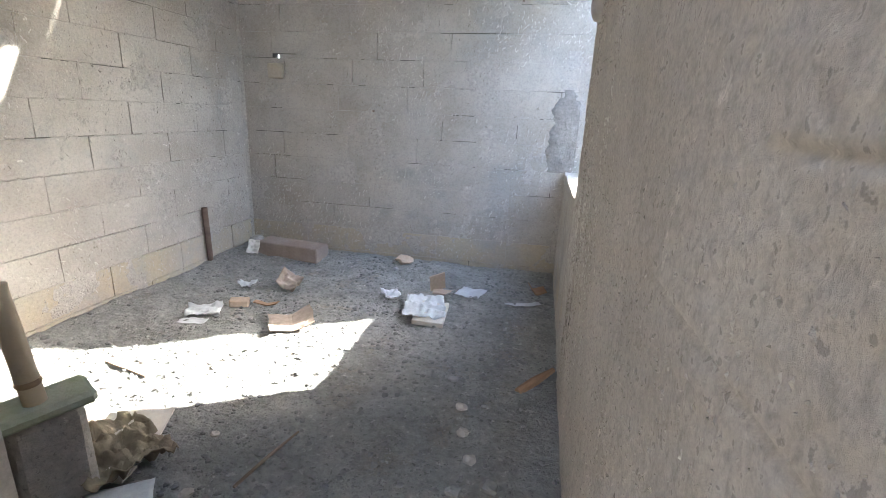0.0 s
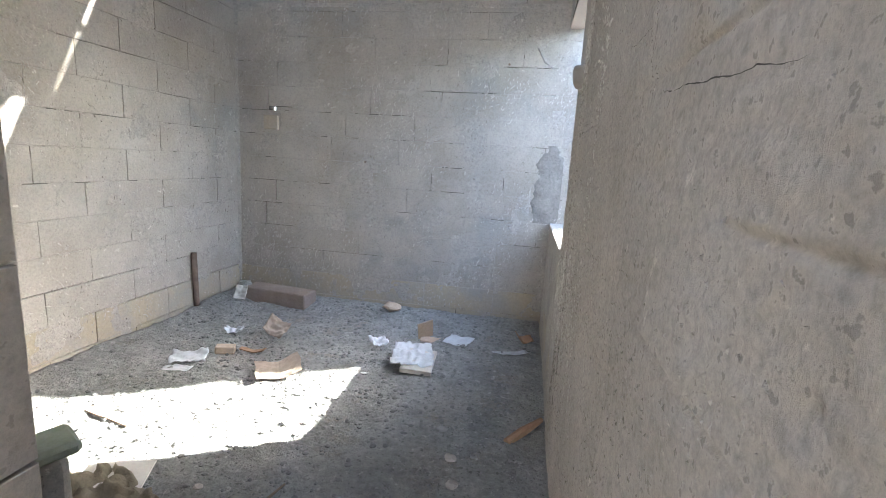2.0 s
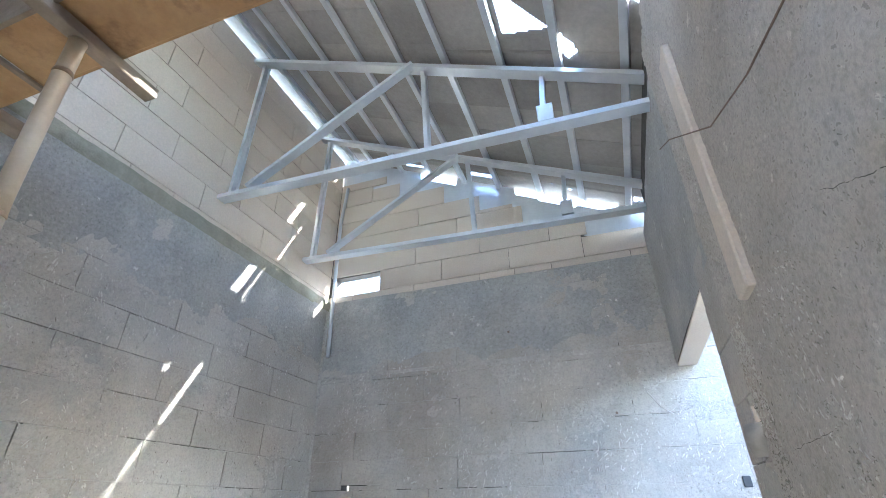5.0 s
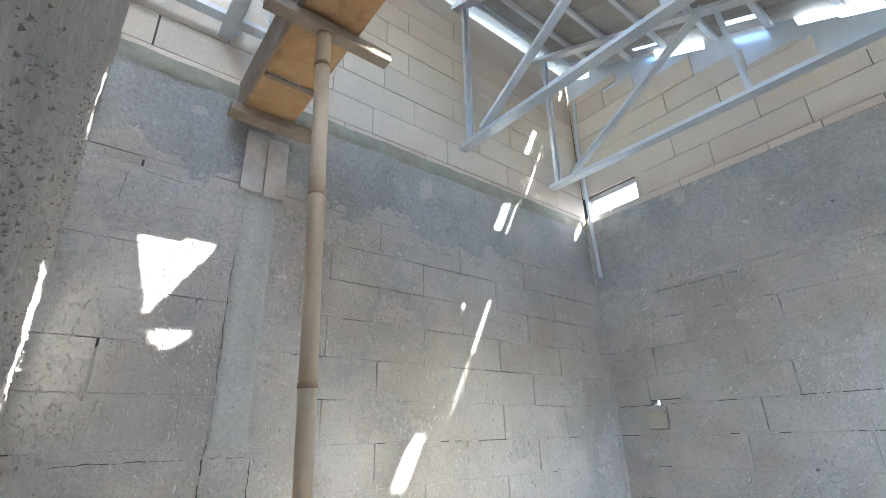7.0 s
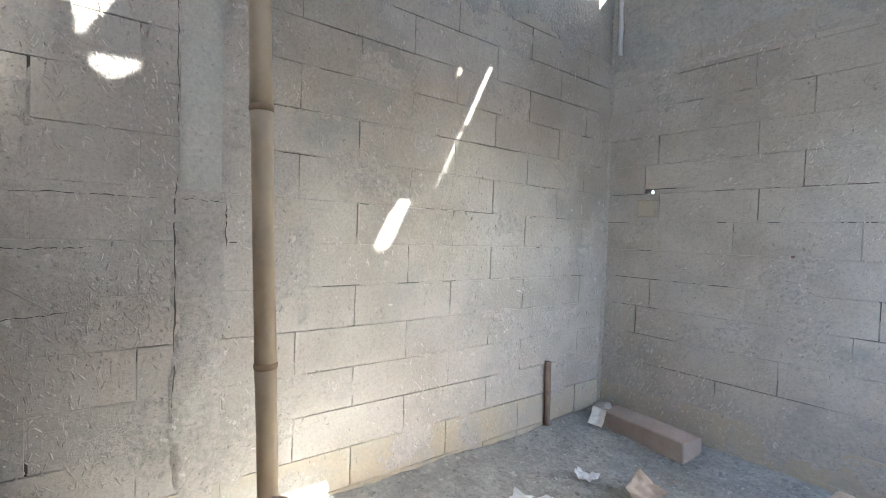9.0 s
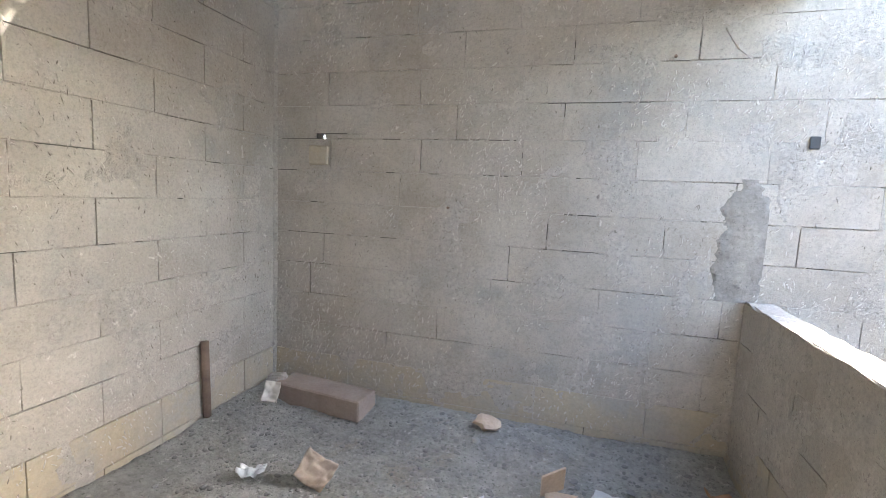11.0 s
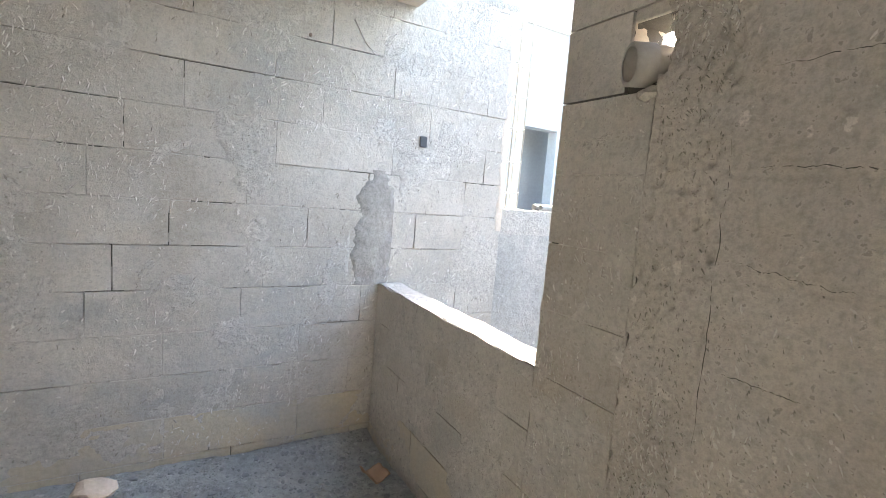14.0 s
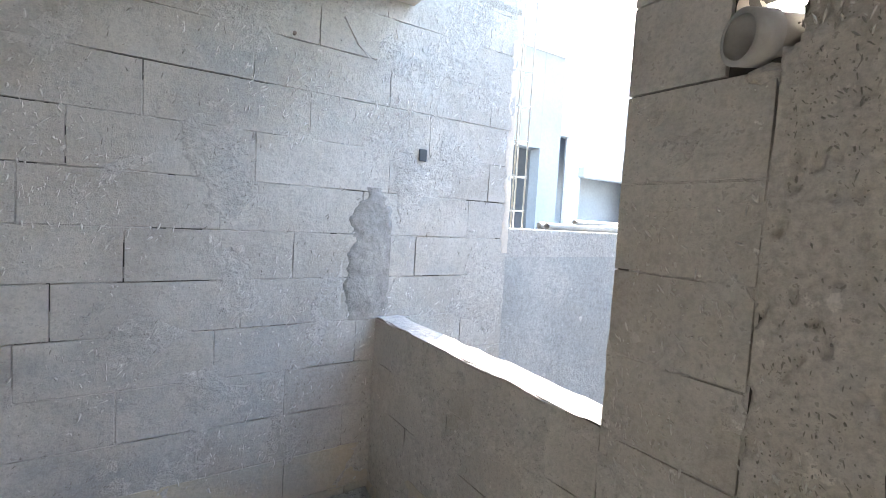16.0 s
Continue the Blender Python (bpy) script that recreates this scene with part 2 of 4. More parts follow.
def block_mesh(w, h, material, thick=0.03):
    """A block face slab, its front at y = 0 facing -y, its left lower corner at the origin."""
    key = (round(w, 2), round(h, 2), material.name)
    if key not in BLOCK_CACHE:
        g = 0.0023
        bm = box(g, key[0] - g, 0, thick, g, key[1] - g)
        front = [e for e in bm.edges if all(abs(v.co.y) < 1e-5 for v in e.verts)]
        bmesh.ops.bevel(bm, geom=front, offset=0.001, segments=1, affect="EDGES")
        BLOCK_CACHE[key] = mesh_of(bm, "block", material)
    return BLOCK_CACHE[key]


def lay(parent, to_world, length, z0, z1, known, material, seed, top=None, skip=None, base=None):
    """Courses of 0.6 x 0.2 m blocks along a wall face of that length; top(u): the height it is cut to; skip(u, z): openings."""
    rnd = random.Random(seed)
    k0 = int(math.floor(z0 / 0.2 + 1e-6))
    for k in range(k0, int(math.ceil(z1 / 0.2 - 1e-6))):
        off = known.get(k, (0.3 if k % 2 else 0.0) + rnd.uniform(-0.09, 0.09)) % 0.6
        cuts = [0.0] + [c for c in (off + 0.6 * i for i in range(int(length / 0.6) + 1)) if 0.08 < c < length - 0.08] + [length]
        fine = []
        for a, b in zip(cuts, cuts[1:]):
            fine += [(a, (a + b) / 2), ((a + b) / 2, b)] if k not in known and rnd.random() < 0.12 and b - a > 0.4 else [(a, b)]
        for a, b in fine:
            lo, hi = max(0.2 * k, z0), min(0.2 * k + 0.2, z1)
            if top:
                hi = min(hi, top((a + b) / 2) + 0.05)
            if hi - lo < 0.03 or (skip and skip((a + b) / 2, (lo + hi) / 2)):
                continue
            mtl = base if base and k <= 0 else material
            piece("block", block_mesh(b - a, hi - lo, mtl), parent,
                  to_world @ Matrix.Translation((a, rnd.uniform(-0.0015, 0.0015), lo)))


def skim(name, parent, origin, u, v, material, cover, label, step=0.022, keep=None, amp=0.006):
    """Smeared cement: an uneven sheet that dips behind the block faces where it is thin."""
    u, v = Vector(u), Vector(v)

    def relief(p):
        c = cover(p) if callable(cover) else cover
        r = amp * (fbm(p, 3.6, 4) * 1.1 + c) + 0.0016 * fbm(p, 26.0, 3)
        return r if r > 0 else 4 * r
    bm = sheet(origin, u, v, max(2, int(u.length / step)), max(2, int(v.length / step)), relief, keep)
    return part(name, bm, material, parent, label, True)


def joint_fill(parent, origin, u, v, material=None, low=0.14, keep=None):
    """Mortar struck nearly flush with the block faces, fallen out of the joints in stretches."""
    def relief(p):
        g = noise.noise(Vector((p.x * 2.3, p.y * 2.3, p.z * 4.7)) + Vector((7.0, 3.0, 1.0))) + 0.5 * noise.noise(p * 9.0)
        return -0.0028 + 0.0012 * noise.noise(p * 30.0) - (0.02 if g < low else 0.0)
    u, v = Vector(u), Vector(v)
    bm = sheet(origin, u, v, int(u.length / 0.02), int(v.length / 0.02), relief, keep)
    return part("joint_mortar", bm, material or M_SKIM, parent, "grey mortar in the joints", True)


def crack(parent, ends, at, surface, width=0.004, seed=1):
    """A wandering open crack: a dark groove line over a rendered face; at(u, w) gives the point, surface(p) its relief."""
    rnd = random.Random(seed)
    bm = bmesh.new()
    prev = None
    n = 44
    for i in range(n + 1):
        f = i / n
        j = f * (len(ends) - 1)
        a, b = ends[min(int(j), len(ends) - 2)], ends[min(int(j), len(ends) - 2) + 1]
        g = j - min(int(j), len(ends) - 2)
        u, w = a[0] + (b[0] - a[0]) * g, a[1] + (b[1] - a[1]) * g
        wob = 0.007 * noise.noise(Vector((f * 9, seed * 3.3, 0))) + 0.003 * noise.noise(Vector((f * 40, seed, 5)))
        d = Vector((b[0] - a[0], b[1] - a[1])).normalized()
        h = width * (0.25 + rnd.random()) * min(1.0, 6 * f, 6 * (1 - f)) * 0.5
        row = [bm.verts.new(at(u - d.y * (wob + s * h), w + d.x * (wob + s * h), surface)) for s in (-1, 1)]
        if prev and rnd.random() > 0.12:
            bm.faces.new((prev[0], row[0], row[1], prev[1]))
        prev = row
    part("crack", bm, M_JOINT, parent, "open crack")


def spatter(parent, at, u0, u1, z0, z1, count, seed, material, lean=1.15, big=1.0):
    """Small trowel dabs and crumbs of mortar stuck to a face; at(u, z, h) gives a point h proud of it."""
    rnd = random.Random(seed)
    verts, faces = [], []
    while len(faces) < 6 * count:
        u, z = rnd.uniform(u0, u1), rnd.uniform(z0, z1)
        if rnd.random() > 0.25 + 1.6 * noise.noise(Vector((u * 1.9, z * 1.9, seed))) + 0.5 * noise.noise(Vector((u * 7, z * 7, seed))):
            continue
        ln, wd, h = big * (0.003 + 0.016 * rnd.random() ** 2), big * rnd.uniform(0.0015, 0.0045), rnd.uniform(0.001, 0.0035)
        a = lean + rnd.gauss(0, 0.45)
        ca, sa = math.cos(a), math.sin(a)
        n0 = len(verts)
        for k in range(6):
            t = math.pi * k / 3
            p, q = ln * math.cos(t) * rnd.uniform(0.6, 1.2), wd * math.sin(t) * rnd.uniform(0.6, 1.3)
            verts.append(at(u + p * ca - q * sa, z + p * sa + q * ca, -0.001))
        verts.append(at(u, z, h))
        faces += [(n0 + k, n0 + (k + 1) % 6, n0 + 6) for k in range(6)]
    me = bpy.data.meshes.new("mortar_spatter")
    me.from_pydata([tuple(v) for v in verts], [], faces)
    me.materials.append(material)
    ob = new("mortar_spatter", me)
    ob.parent = parent
    return tagged(ob, "dabs and crumbs of dried mortar", "", "", "stuff")


def facing(x, y, turn):
    """Places a wall whose own x runs along it and whose face looks to its own -y."""
    return pose(x, y, 0, 0, 0, turn)


TOPB = lambda x: zr(x) - 0.27

# back wall, with its stretch beyond the window
EXT = 1.35


def build_back_wall():
    bm = bmesh.new()
    n = 24
    xs = sorted([L - 0.1 + (EXT - L + 0.1) * i / n for i in range(n + 1)] + [-1.915, -1.85])
    vent = (-1.915, -1.85, 1.60, 1.632)
    hole = (-2.1, -1.72, 3.17, 3.39)
    th0, th1 = B + 0.013, B + 0.1
    for a, b in zip(xs, xs[1:]):
        ta, tb = min(TOPB(a), 4.5), min(TOPB(b), 4.5)
        spans = [(F - 0.1, None)]
        if hole[0] - 0.03 < (a + b) / 2 < hole[1]:
            spans = [(F - 0.1, hole[2]), (hole[3], None)]
        if vent[0] - 0.001 < a and b < vent[1] + 0.001:
            spans = [(F - 0.1, vent[2]), (vent[3], hole[2]), (hole[3], None)]
        for s0, s1 in spans:
            za, zb = (s1 or ta), (s1 or tb)
            vs = [bm.verts.new(p) for p in ((a, th0, s0), (b, th0, s0), (b, th0, zb), (a, th0, za), (a, th1, s0), (b, th1, s0), (b, th1, zb), (a, th1, za))]
            for f in ((0, 1, 2, 3), (5, 4, 7, 6), (3, 2, 6, 7), (1, 0, 4, 5), (0, 3, 7, 4), (2, 1, 5, 6)):
                bm.faces.new([vs[i] for i in f])
    w = structure("wall_back", bm, M_JOINT, "back wall of grey aerated concrete blocks, thinly smeared with cement, pale new blocks on top", "wall")
    o = facing(L, B, 0)
    inhole = lambda u, z: hole[0] < L + u < hole[1] - 0.02 and hole[2] < z < hole[3]
    known = {0: -1.05 - L, 1: -0.19 - L, 2: 0.14 - L, 3: -0.14 - L, 4: -0.645 - L, 5: 0.16 - L, 6: -0.13 - L, 7: -0.005 - L, 8: -0.39 - L, 9: -0.02 - L, 10: -0.36 - L, 11: -0.05 - L}
    lay(w, o, EXT - L, F - 0.05, 3.14, known, M_BLOCK, 3, base=M_YELLOW, skip=lambda u, z: 1.6 < z < 1.8 and -2.13 < L + u < -1.48)
    for a, b, z0, z1 in ((L, -1.915, 1.6, 1.8), (-1.85, -1.5, 1.6, 1.632), (-1.915, -1.5, 1.632, 1.8)):
        piece("block", block_mesh(b - a, z1 - z0, M_BLOCK), w, facing(a, B, 0) @ Matrix.Translation((0, 0, z0)))
    lay(w, o, EXT - L, 3.14, 4.5, {16: -1.70 - L}, M_PALE, 4, top=lambda u: TOPB(L + u), skip=inhole)
    joint_fill(w, (L, B, F), (EXT - L, 0, 0), (0, 0, 3.1 - F), keep=lambda p: not (-1.93 < p.x < -1.83 and 1.58 < p.z < 1.65))
    skim("damp_patch", w, (0.2, B - 0.004, 0.80), (0.42, 0, 0), (0, 0, 0.62), M_WET, lambda p: 1.6 - 30 * max(0.0, abs(p.x - 0.53) - 0.04 + 0.06 * fbm(p, 9, 4)) - 5 * max(0.0, abs(p.z - 1.05) - 0.13), "dark damp cement smear in the corner", 0.01, None, 0.003)
    part("ragged_edge", sheet((EXT - 0.045, B - 0.003, 1.12), (0.05, 0, 0), (0, 0, 2.3), 8, 150, lambda p: 0.006 * fbm(p, 14, 3) - 0.01 * max(0.0, EXT - 0.03 + 0.02 * fbm(p, 9) - p.x) * 40), M_PALE, w, "ragged pale mortar edge", True)
    spatter(w, lambda u, z, h: (u, B - 0.003 - h, z), L + 0.02, EXT - 0.03, 0.0, 2.5, 3000, 31, M_SPATTER, 1.2, 1.15)
    spatter(w, lambda u, z, h: (u, B - 0.003 - h, z), L + 0.02, EXT - 0.03, 0.0, 3.0, 900, 38, M_DARK_CRUMB, 1.3, 0.8)
    # grey render over the upper courses
    def cover(p):
        c = -0.36
        if 2.42 < p.z < 3.12:
            c = 1.1
        if abs(p.x - 0.52) < 0.12 and 0.8 < p.z < 1.4:
            c = -1.2
        return c
    skim("cement_skim", w, (L, B, F), (EXT - L, 0, 0), (0, 0, 2.46 - F), M_SKIM, lambda p: cover(p) + (0.25 if p.x > 0.5 else 0), "patchy grey cement smear", keep=lambda p: not (-1.93 < p.x < -1.83 and 1.58 < p.z < 1.65))
    skim("grey_render", w, (L, B - 0.002, 2.40), (EXT - L, 0, 0), (0, 0, 0.74), M_DARK, lambda p: 0.5 + 0.6 * fbm(p, 1.5) + min(0.0, (p.z - 2.62) * 9), "dark grey cement render")
    return w


build_back_wall()


def build_left_wall():
    y0, y1 = -2.6, B
    w = structure("wall_left", box(L - 0.1, L - 0.013, y0, y1 + 0.1, F - 0.1, 4.82), M_JOINT,
                  "side wall of grey aerated concrete blocks with cement smears and a ledge below pale new blocks", "wall")
    o = facing(L, 0.3, 90)
    ln = y1 - 0.3
    known = {k: (2.125 if k in (0, 2, 4, 6, 8, 10, 12) else 1.83) - 0.3 for k in range(14)}
    lay(w, o, ln, F - 0.05, 3.08, known, M_BLOCK, 5, base=M_YELLOW)
    lay(w, o, ln, 3.14, 4.82, {}, M_PALE, 6)
    part("wall_head", box(L - 0.1, L - 0.013, -0.4, 1.02, 4.825, 5.6), M_JOINT, w)
    lay(w, o, 0.72, 4.83, 5.6, {}, M_PALE, 7)

    def cover(p):
        return -0.38 + (0.5 if p.z > 2.5 else 0) + (0.55 if p.y < 1.9 else 0) * (0.5 if p.z < 2.4 else 1)
    skim("cement_skim", w, (L, 0.3, F), (0, ln, 0), (0, 0, 2.55 - F), M_SKIM, cover, "patchy grey cement smear")
    skim("grey_render", w, (L + 0.002, 0.3, 2.38), (0, ln, 0), (0, 0, 0.7), M_DARK, lambda p: 0.3 + 0.7 * fbm(p, 1.3) + min(0.3, (p.z - 2.7) * 5), "dark grey cement render")
    part("ledge", sheet((L + 0.012, 0.3, 3.06), (0, ln, 0), (0, 0, 0.1), 160, 6, lambda p: 0.012 * fbm(p, 6) + 0.006 * (1 - abs(p.z - 3.1) / 0.05)), M_MOSS, w, "crumbling mossy mortar ledge", True)
    joint_fill(w, (L, 0.3, F), (0, ln, 0), (0, 0, 3.0 - F), low=0.16)
    spatter(w, lambda u, z, h: (L + 0.003 + h, u, z), 0.75, B - 0.02, 0.0, 3.0, 3000, 33, M_SPATTER, 1.9, 1.15)
    spatter(w, lambda u, z, h: (L + 0.003 + h, u, z), 0.75, B - 0.02, 0.0, 3.0, 900, 39, M_DARK_CRUMB, 1.8, 0.8)
    spatter(w, lambda u, z, h: (L + 0.006 + h, u, z), 0.75, 1.34, 0.3, 2.3, 900, 34, M_SKIM, 1.9, 1.4)
    part("corner_mortar", sheet((L, B - 0.022, F), (0.022, 0.022, 0), (0, 0, 3.1 - F), 4, 260, lambda p: 0.007 * fbm(p, 6, 4)), M_SKIM, w, "rough mortar in the wall corner", True)
    # cast strip of a hidden column
    part("column_strip", sheet((L + 0.008, 1.36, 1.40), (0, 0.15, 0), (0, 0, 1.62), 10, 90, lambda p: 0.006 * fbm(p, 5) + 0.003 - 0.4 * max(0, abs(p.y - 1.435) - 0.06 - 0.01 * fbm(p, 8))), M_GREEN, w, "smooth greenish cement strip", True)
    part("column_patch", sheet((L + 0.006, 1.335, F), (0, 0.20, 0), (0, 0, 1.47), 14, 90, lambda p: 0.012 * fbm(p, 7) + 0.004 - 0.4 * max(0, abs(p.y - 1.435 - 0.02 * fbm(p, 5)) - 0.06)), M_SKIM, w, "", True)
    flat = lambda p: 0.0
    for i, q in enumerate(([(1.35, 1.47), (1.343, 1.25), (1.352, 0.9), (1.345, 0.5)], [(1.53, 1.36), (1.528, 1.17)], [(1.36, 1.37), (1.52, 1.362)], [(1.345, 2.3), (1.352, 1.6)],
                           [(0.76, 1.165), (1.1, 1.175)], [(0.76, 0.93), (1.05, 0.95)], [(0.85, 1.36), (1.3, 1.365)], [(0.9, 2.53), (1.12, 2.52)], [(0.88, 2.52), (0.87, 2.36)])):
        crack(w, q, lambda y, z, f: Vector((L + (0.017 if 1.33 < y < 1.54 else 0.009), y, z)), flat, 0.006 if i < 2 else 0.0035, 60 + i)
    return w


build_left_wall()


# right wall: window from the back wall to the jamb, cast column, plastered wall towards the door
WT = 0.12


def build_right_wall():
    y0 = -0.4
    bm = box(R + 0.013, R + WT, y0, 2.57, F - 0.1, 3.5)
    box(R + 0.013, R + WT, 2.57, 2.69, F - 0.1, 1.62, bm=bm)
    box(R + 0.013, R + WT, 2.57, 2.69, 1.77, 3.5, bm=bm)
    box(R + 0.013, R + WT, 2.69, JAMB - 0.004, F - 0.1, 3.5, bm=bm)
    box(R + 0.013, R + WT, JAMB - 0.002, B - 0.002, F - 0.1, SILL - 0.012, bm=bm)
    box(R + 0.013, R + WT, JAMB - 0.002, B - 0.002, LINTEL, 3.33, bm=bm)
    box(R + 0.013, R + WT, JAMB - 0.002, 3.9, 3.332, 3.5, bm=bm)
    w = structure("wall_right", bm, M_JOINT, "side wall of grey blocks with rough cement render and a raw window opening", "wall")
    o = facing(R, B, -90)
    lay(w, o, B - JAMB, F - 0.05, SILL - 0.012, {}, M_BLOCK, 9, base=M_YELLOW)
    bcol = facing(R, JAMB, -90)
    lay(w, bcol, JAMB - 2.60, F - 0.05, 1.6, {k: 0.06 if k == 5 else 0.6 for k in range(0, 16)}, M_BLOCK, 10)
    lay(w, bcol, JAMB - 2.692, 1.6, 1.8, {k: 0.6 for k in range(0, 16)}, M_BLOCK, 10)
    lay(w, bcol, JAMB - 2.60, 1.8, LINTEL + 0.1, {k: 0.6 for k in range(0, 16)}, M_BLOCK, 10)
    skim("cement_skim", w, (R, JAMB, F), (0, 2.60 - JAMB, 0), (0, 0, 1.58 - F), M_SKIM, lambda p: -0.3 + (0.7 if p.z < 0.75 else 0), "")
    skim("sill_skim", w, (R, B, F), (0, JAMB - B, 0), (0, 0, SILL - F), M_SKIM, 0.15, "")
    joint_fill(w, (R, JAMB, F), (0, 2.60 - JAMB, 0), (0, 0, 1.58 - F), low=0.0)
    part("hole_lining", sheet((R + 0.004, 2.692, 1.77), (0, -0.13, 0), (WT, 0, 0), 12, 12, lambda p: 0.02 * abs(fbm(p, 16)) + 0.004), M_PALE, w, "raw broken block edge", True)
    part("hole_lining", sheet((R + 0.004, 2.692, 1.62), (WT, 0, 0), (0, 0, 0.15), 12, 12, lambda p: 0.012 * abs(fbm(p, 18))), M_PALE, w, "", True)
    part("hole_lining", sheet((R + 0.004, 2.57, 1.77), (WT, 0, 0), (0, 0, -0.15), 12, 12, lambda p: 0.012 * abs(fbm(p, 18))), M_ROUGH, w, "", True)
    part("hole_lining", box(R + 0.002, R + 0.012, 2.595, 2.692, 1.768, 1.80, 0.003), M_BLOCK, w)
    # cast column, honeycombed
    part("cast_column", sheet((R - 0.008, 2.60, F), (0, -0.20, 0), (0, 0, 3.5), 44, 700, lambda p: 0.004 * fbm(p, 60, 3) + 0.003 * fbm(p, 12, 2) - 0.034 * max(0.0, noise.noise(Vector((p.x, p.y * 55, p.z * 26))) - 0.2) - 0.01 * max(0, abs(p.y - 2.5) - 0.085) * 10, lambda p: not (p.y > 2.572 + 0.01 * fbm(p, 30) and 1.63 < p.z < 1.765 + 0.01 * fbm(p, 30))), M_ROUGH, w, "rough honeycombed cast concrete column", True)
    # render towards the door
    def rel(p):
        crack = 0.008 if abs(p.y - 1.31 - 0.03 * fbm(p, 1.2)) < 0.010 else 0.0
        seam = 0.0045 if abs((p.z + 0.1) % 0.2 - 0.1) < 0.0035 and noise.noise(Vector((p.y * 1.7, p.z * 9, 4))) > 0.12 else 0.0
        pit = 0.012 * max(0.0, noise.noise(p * 52) - 0.4)
        return 0.005 * fbm(p, 3.0, 3) + 0.0022 * fbm(p, 40.0, 3) - crack - seam - pit + (0.012 if p.y < 1.3 else 0.0)
    part("rough_render", sheet((R - 0.006, 2.41, F), (0, y0 - 2.41, 0), (0, 0, 3.5 - F), 420, 540, rel), M_ROUGH, w, "uneven sand and cement render", True)
    wall_at = lambda y, z, f: Vector((R - 0.0075 - f(Vector((R - 0.006, y, z))), y, z))
    lines = [[(1.58, 1.52), (1.33, 1.51)], [(1.19, 1.365), (1.0, 1.355), (0.76, 1.335)], [(1.17, 1.525), (1.03, 1.51)],
             [(1.12, 1.62), (1.05, 1.66), (0.97, 1.645)], [(1.22, 1.36), (1.215, 1.39), (1.195, 1.42)], [(1.70, 1.98), (1.33, 1.80)], [(1.285, 1.56), (1.255, 1.50), (1.27, 1.45)],
             [(2.36, 1.415), (2.1, 1.41)], [(2.37, 1.225), (2.17, 1.205)], [(2.36, 1.60), (2.0, 1.61)], [(2.2, 0.80), (1.9, 0.805)], [(1.9, 1.01), (1.6, 1.0)], [(2.38, 1.0), (2.22, 1.0)], [(1.6, 0.62), (1.45, 0.60)]]
    for i, q in enumerate(lines):
        crack(w, q, wall_at, rel, 0.0018, i + 1)
    spatter(w, lambda y, z, h: wall_at(y, z, rel) + Vector((0.001 - h, 0, 0)), 0.3, 2.40, 0.0, 2.5, 2600, 35, M_SKIM, 1.2, 0.45)
    spatter(w, lambda y, z, h: wall_at(y, z, rel) + Vector((0.001 - h * 0.8, 0, 0)), 0.3, 2.40, 0.0, 2.5, 1300, 36, M_DARK_CRUMB, 1.2, 0.4)
    spatter(w, lambda y, z, h: (R - 0.004 - h, y, z), 2.60, JAMB - 0.01, 0.1, 1.6, 420, 37, M_SPATTER, 1.2, 0.8)
    # dark dabs on the column: the shade in its honeycomb pits put into colour
    spatter(w, lambda y, z, h: (R - 0.009 - h, y, z), 2.42, 2.58, 0.1, 2.0, 900, 41, M_DARK_CRUMB, 1.3, 0.5)
    spatter(w, lambda y, z, h: (R - 0.010 - h, y, z), 2.42, 2.58, 0.1, 2.0, 700, 42, M_SPATTER, 1.3, 0.7)
    spatter(w, lambda y, z, h: wall_at(y, z, rel) + Vector((0.001 - h, 0, 0)), 1.9, 2.40, 0.2, 2.0, 600, 43, M_SPATTER, 1.2, 0.9)
    spatter(w, lambda y, z, h: wall_at(y, z, rel) + Vector((0.001 - h, 0, 0)), 1.9, 2.40, 0.2, 2.0, 600, 44, M_DARK_CRUMB, 1.2, 0.45)
    # the ragged upright edge where two coats of render meet
    for i, q in enumerate(([(1.235, 1.50), (1.25, 1.44), (1.235, 1.40)], [(1.29, 0.95), (1.28, 0.8)], [(2.41, 1.5), (2.405, 1.2), (2.40, 0.8)])):
        crack(w, q, wall_at, rel, 0.002, 40 + i)
    part("lintel_face", sheet((R, B, LINTEL), (0, 2.42 - B, 0), (0, 0, 1.02), 70, 40, lambda p: 0.006 * fbm(p, 3, 3)), M_DARK, w, "grey rendered lintel", True)
    part("lintel_soffit", box(R + 0.004, R + WT, JAMB, B - 0.004, LINTEL - 0.012, LINTEL - 0.002), M_PALE, w)
    part("window_sill", sheet((R - 0.004, B - 0.004, SILL), (0, JAMB - B, 0), (WT + 0.008, 0, 0), 60, 8, lambda p: -0.008 * fbm(p, 9, 3)), M_SKIM, w, "raw mortar window sill", True)
    part("plaster_band", box(R - 0.03, R, 2.18, 2.30, 2.0, 3.0, 0.006), M_PALE, w, "pale strip of fresh plaster")
    return w


build_right_wall()


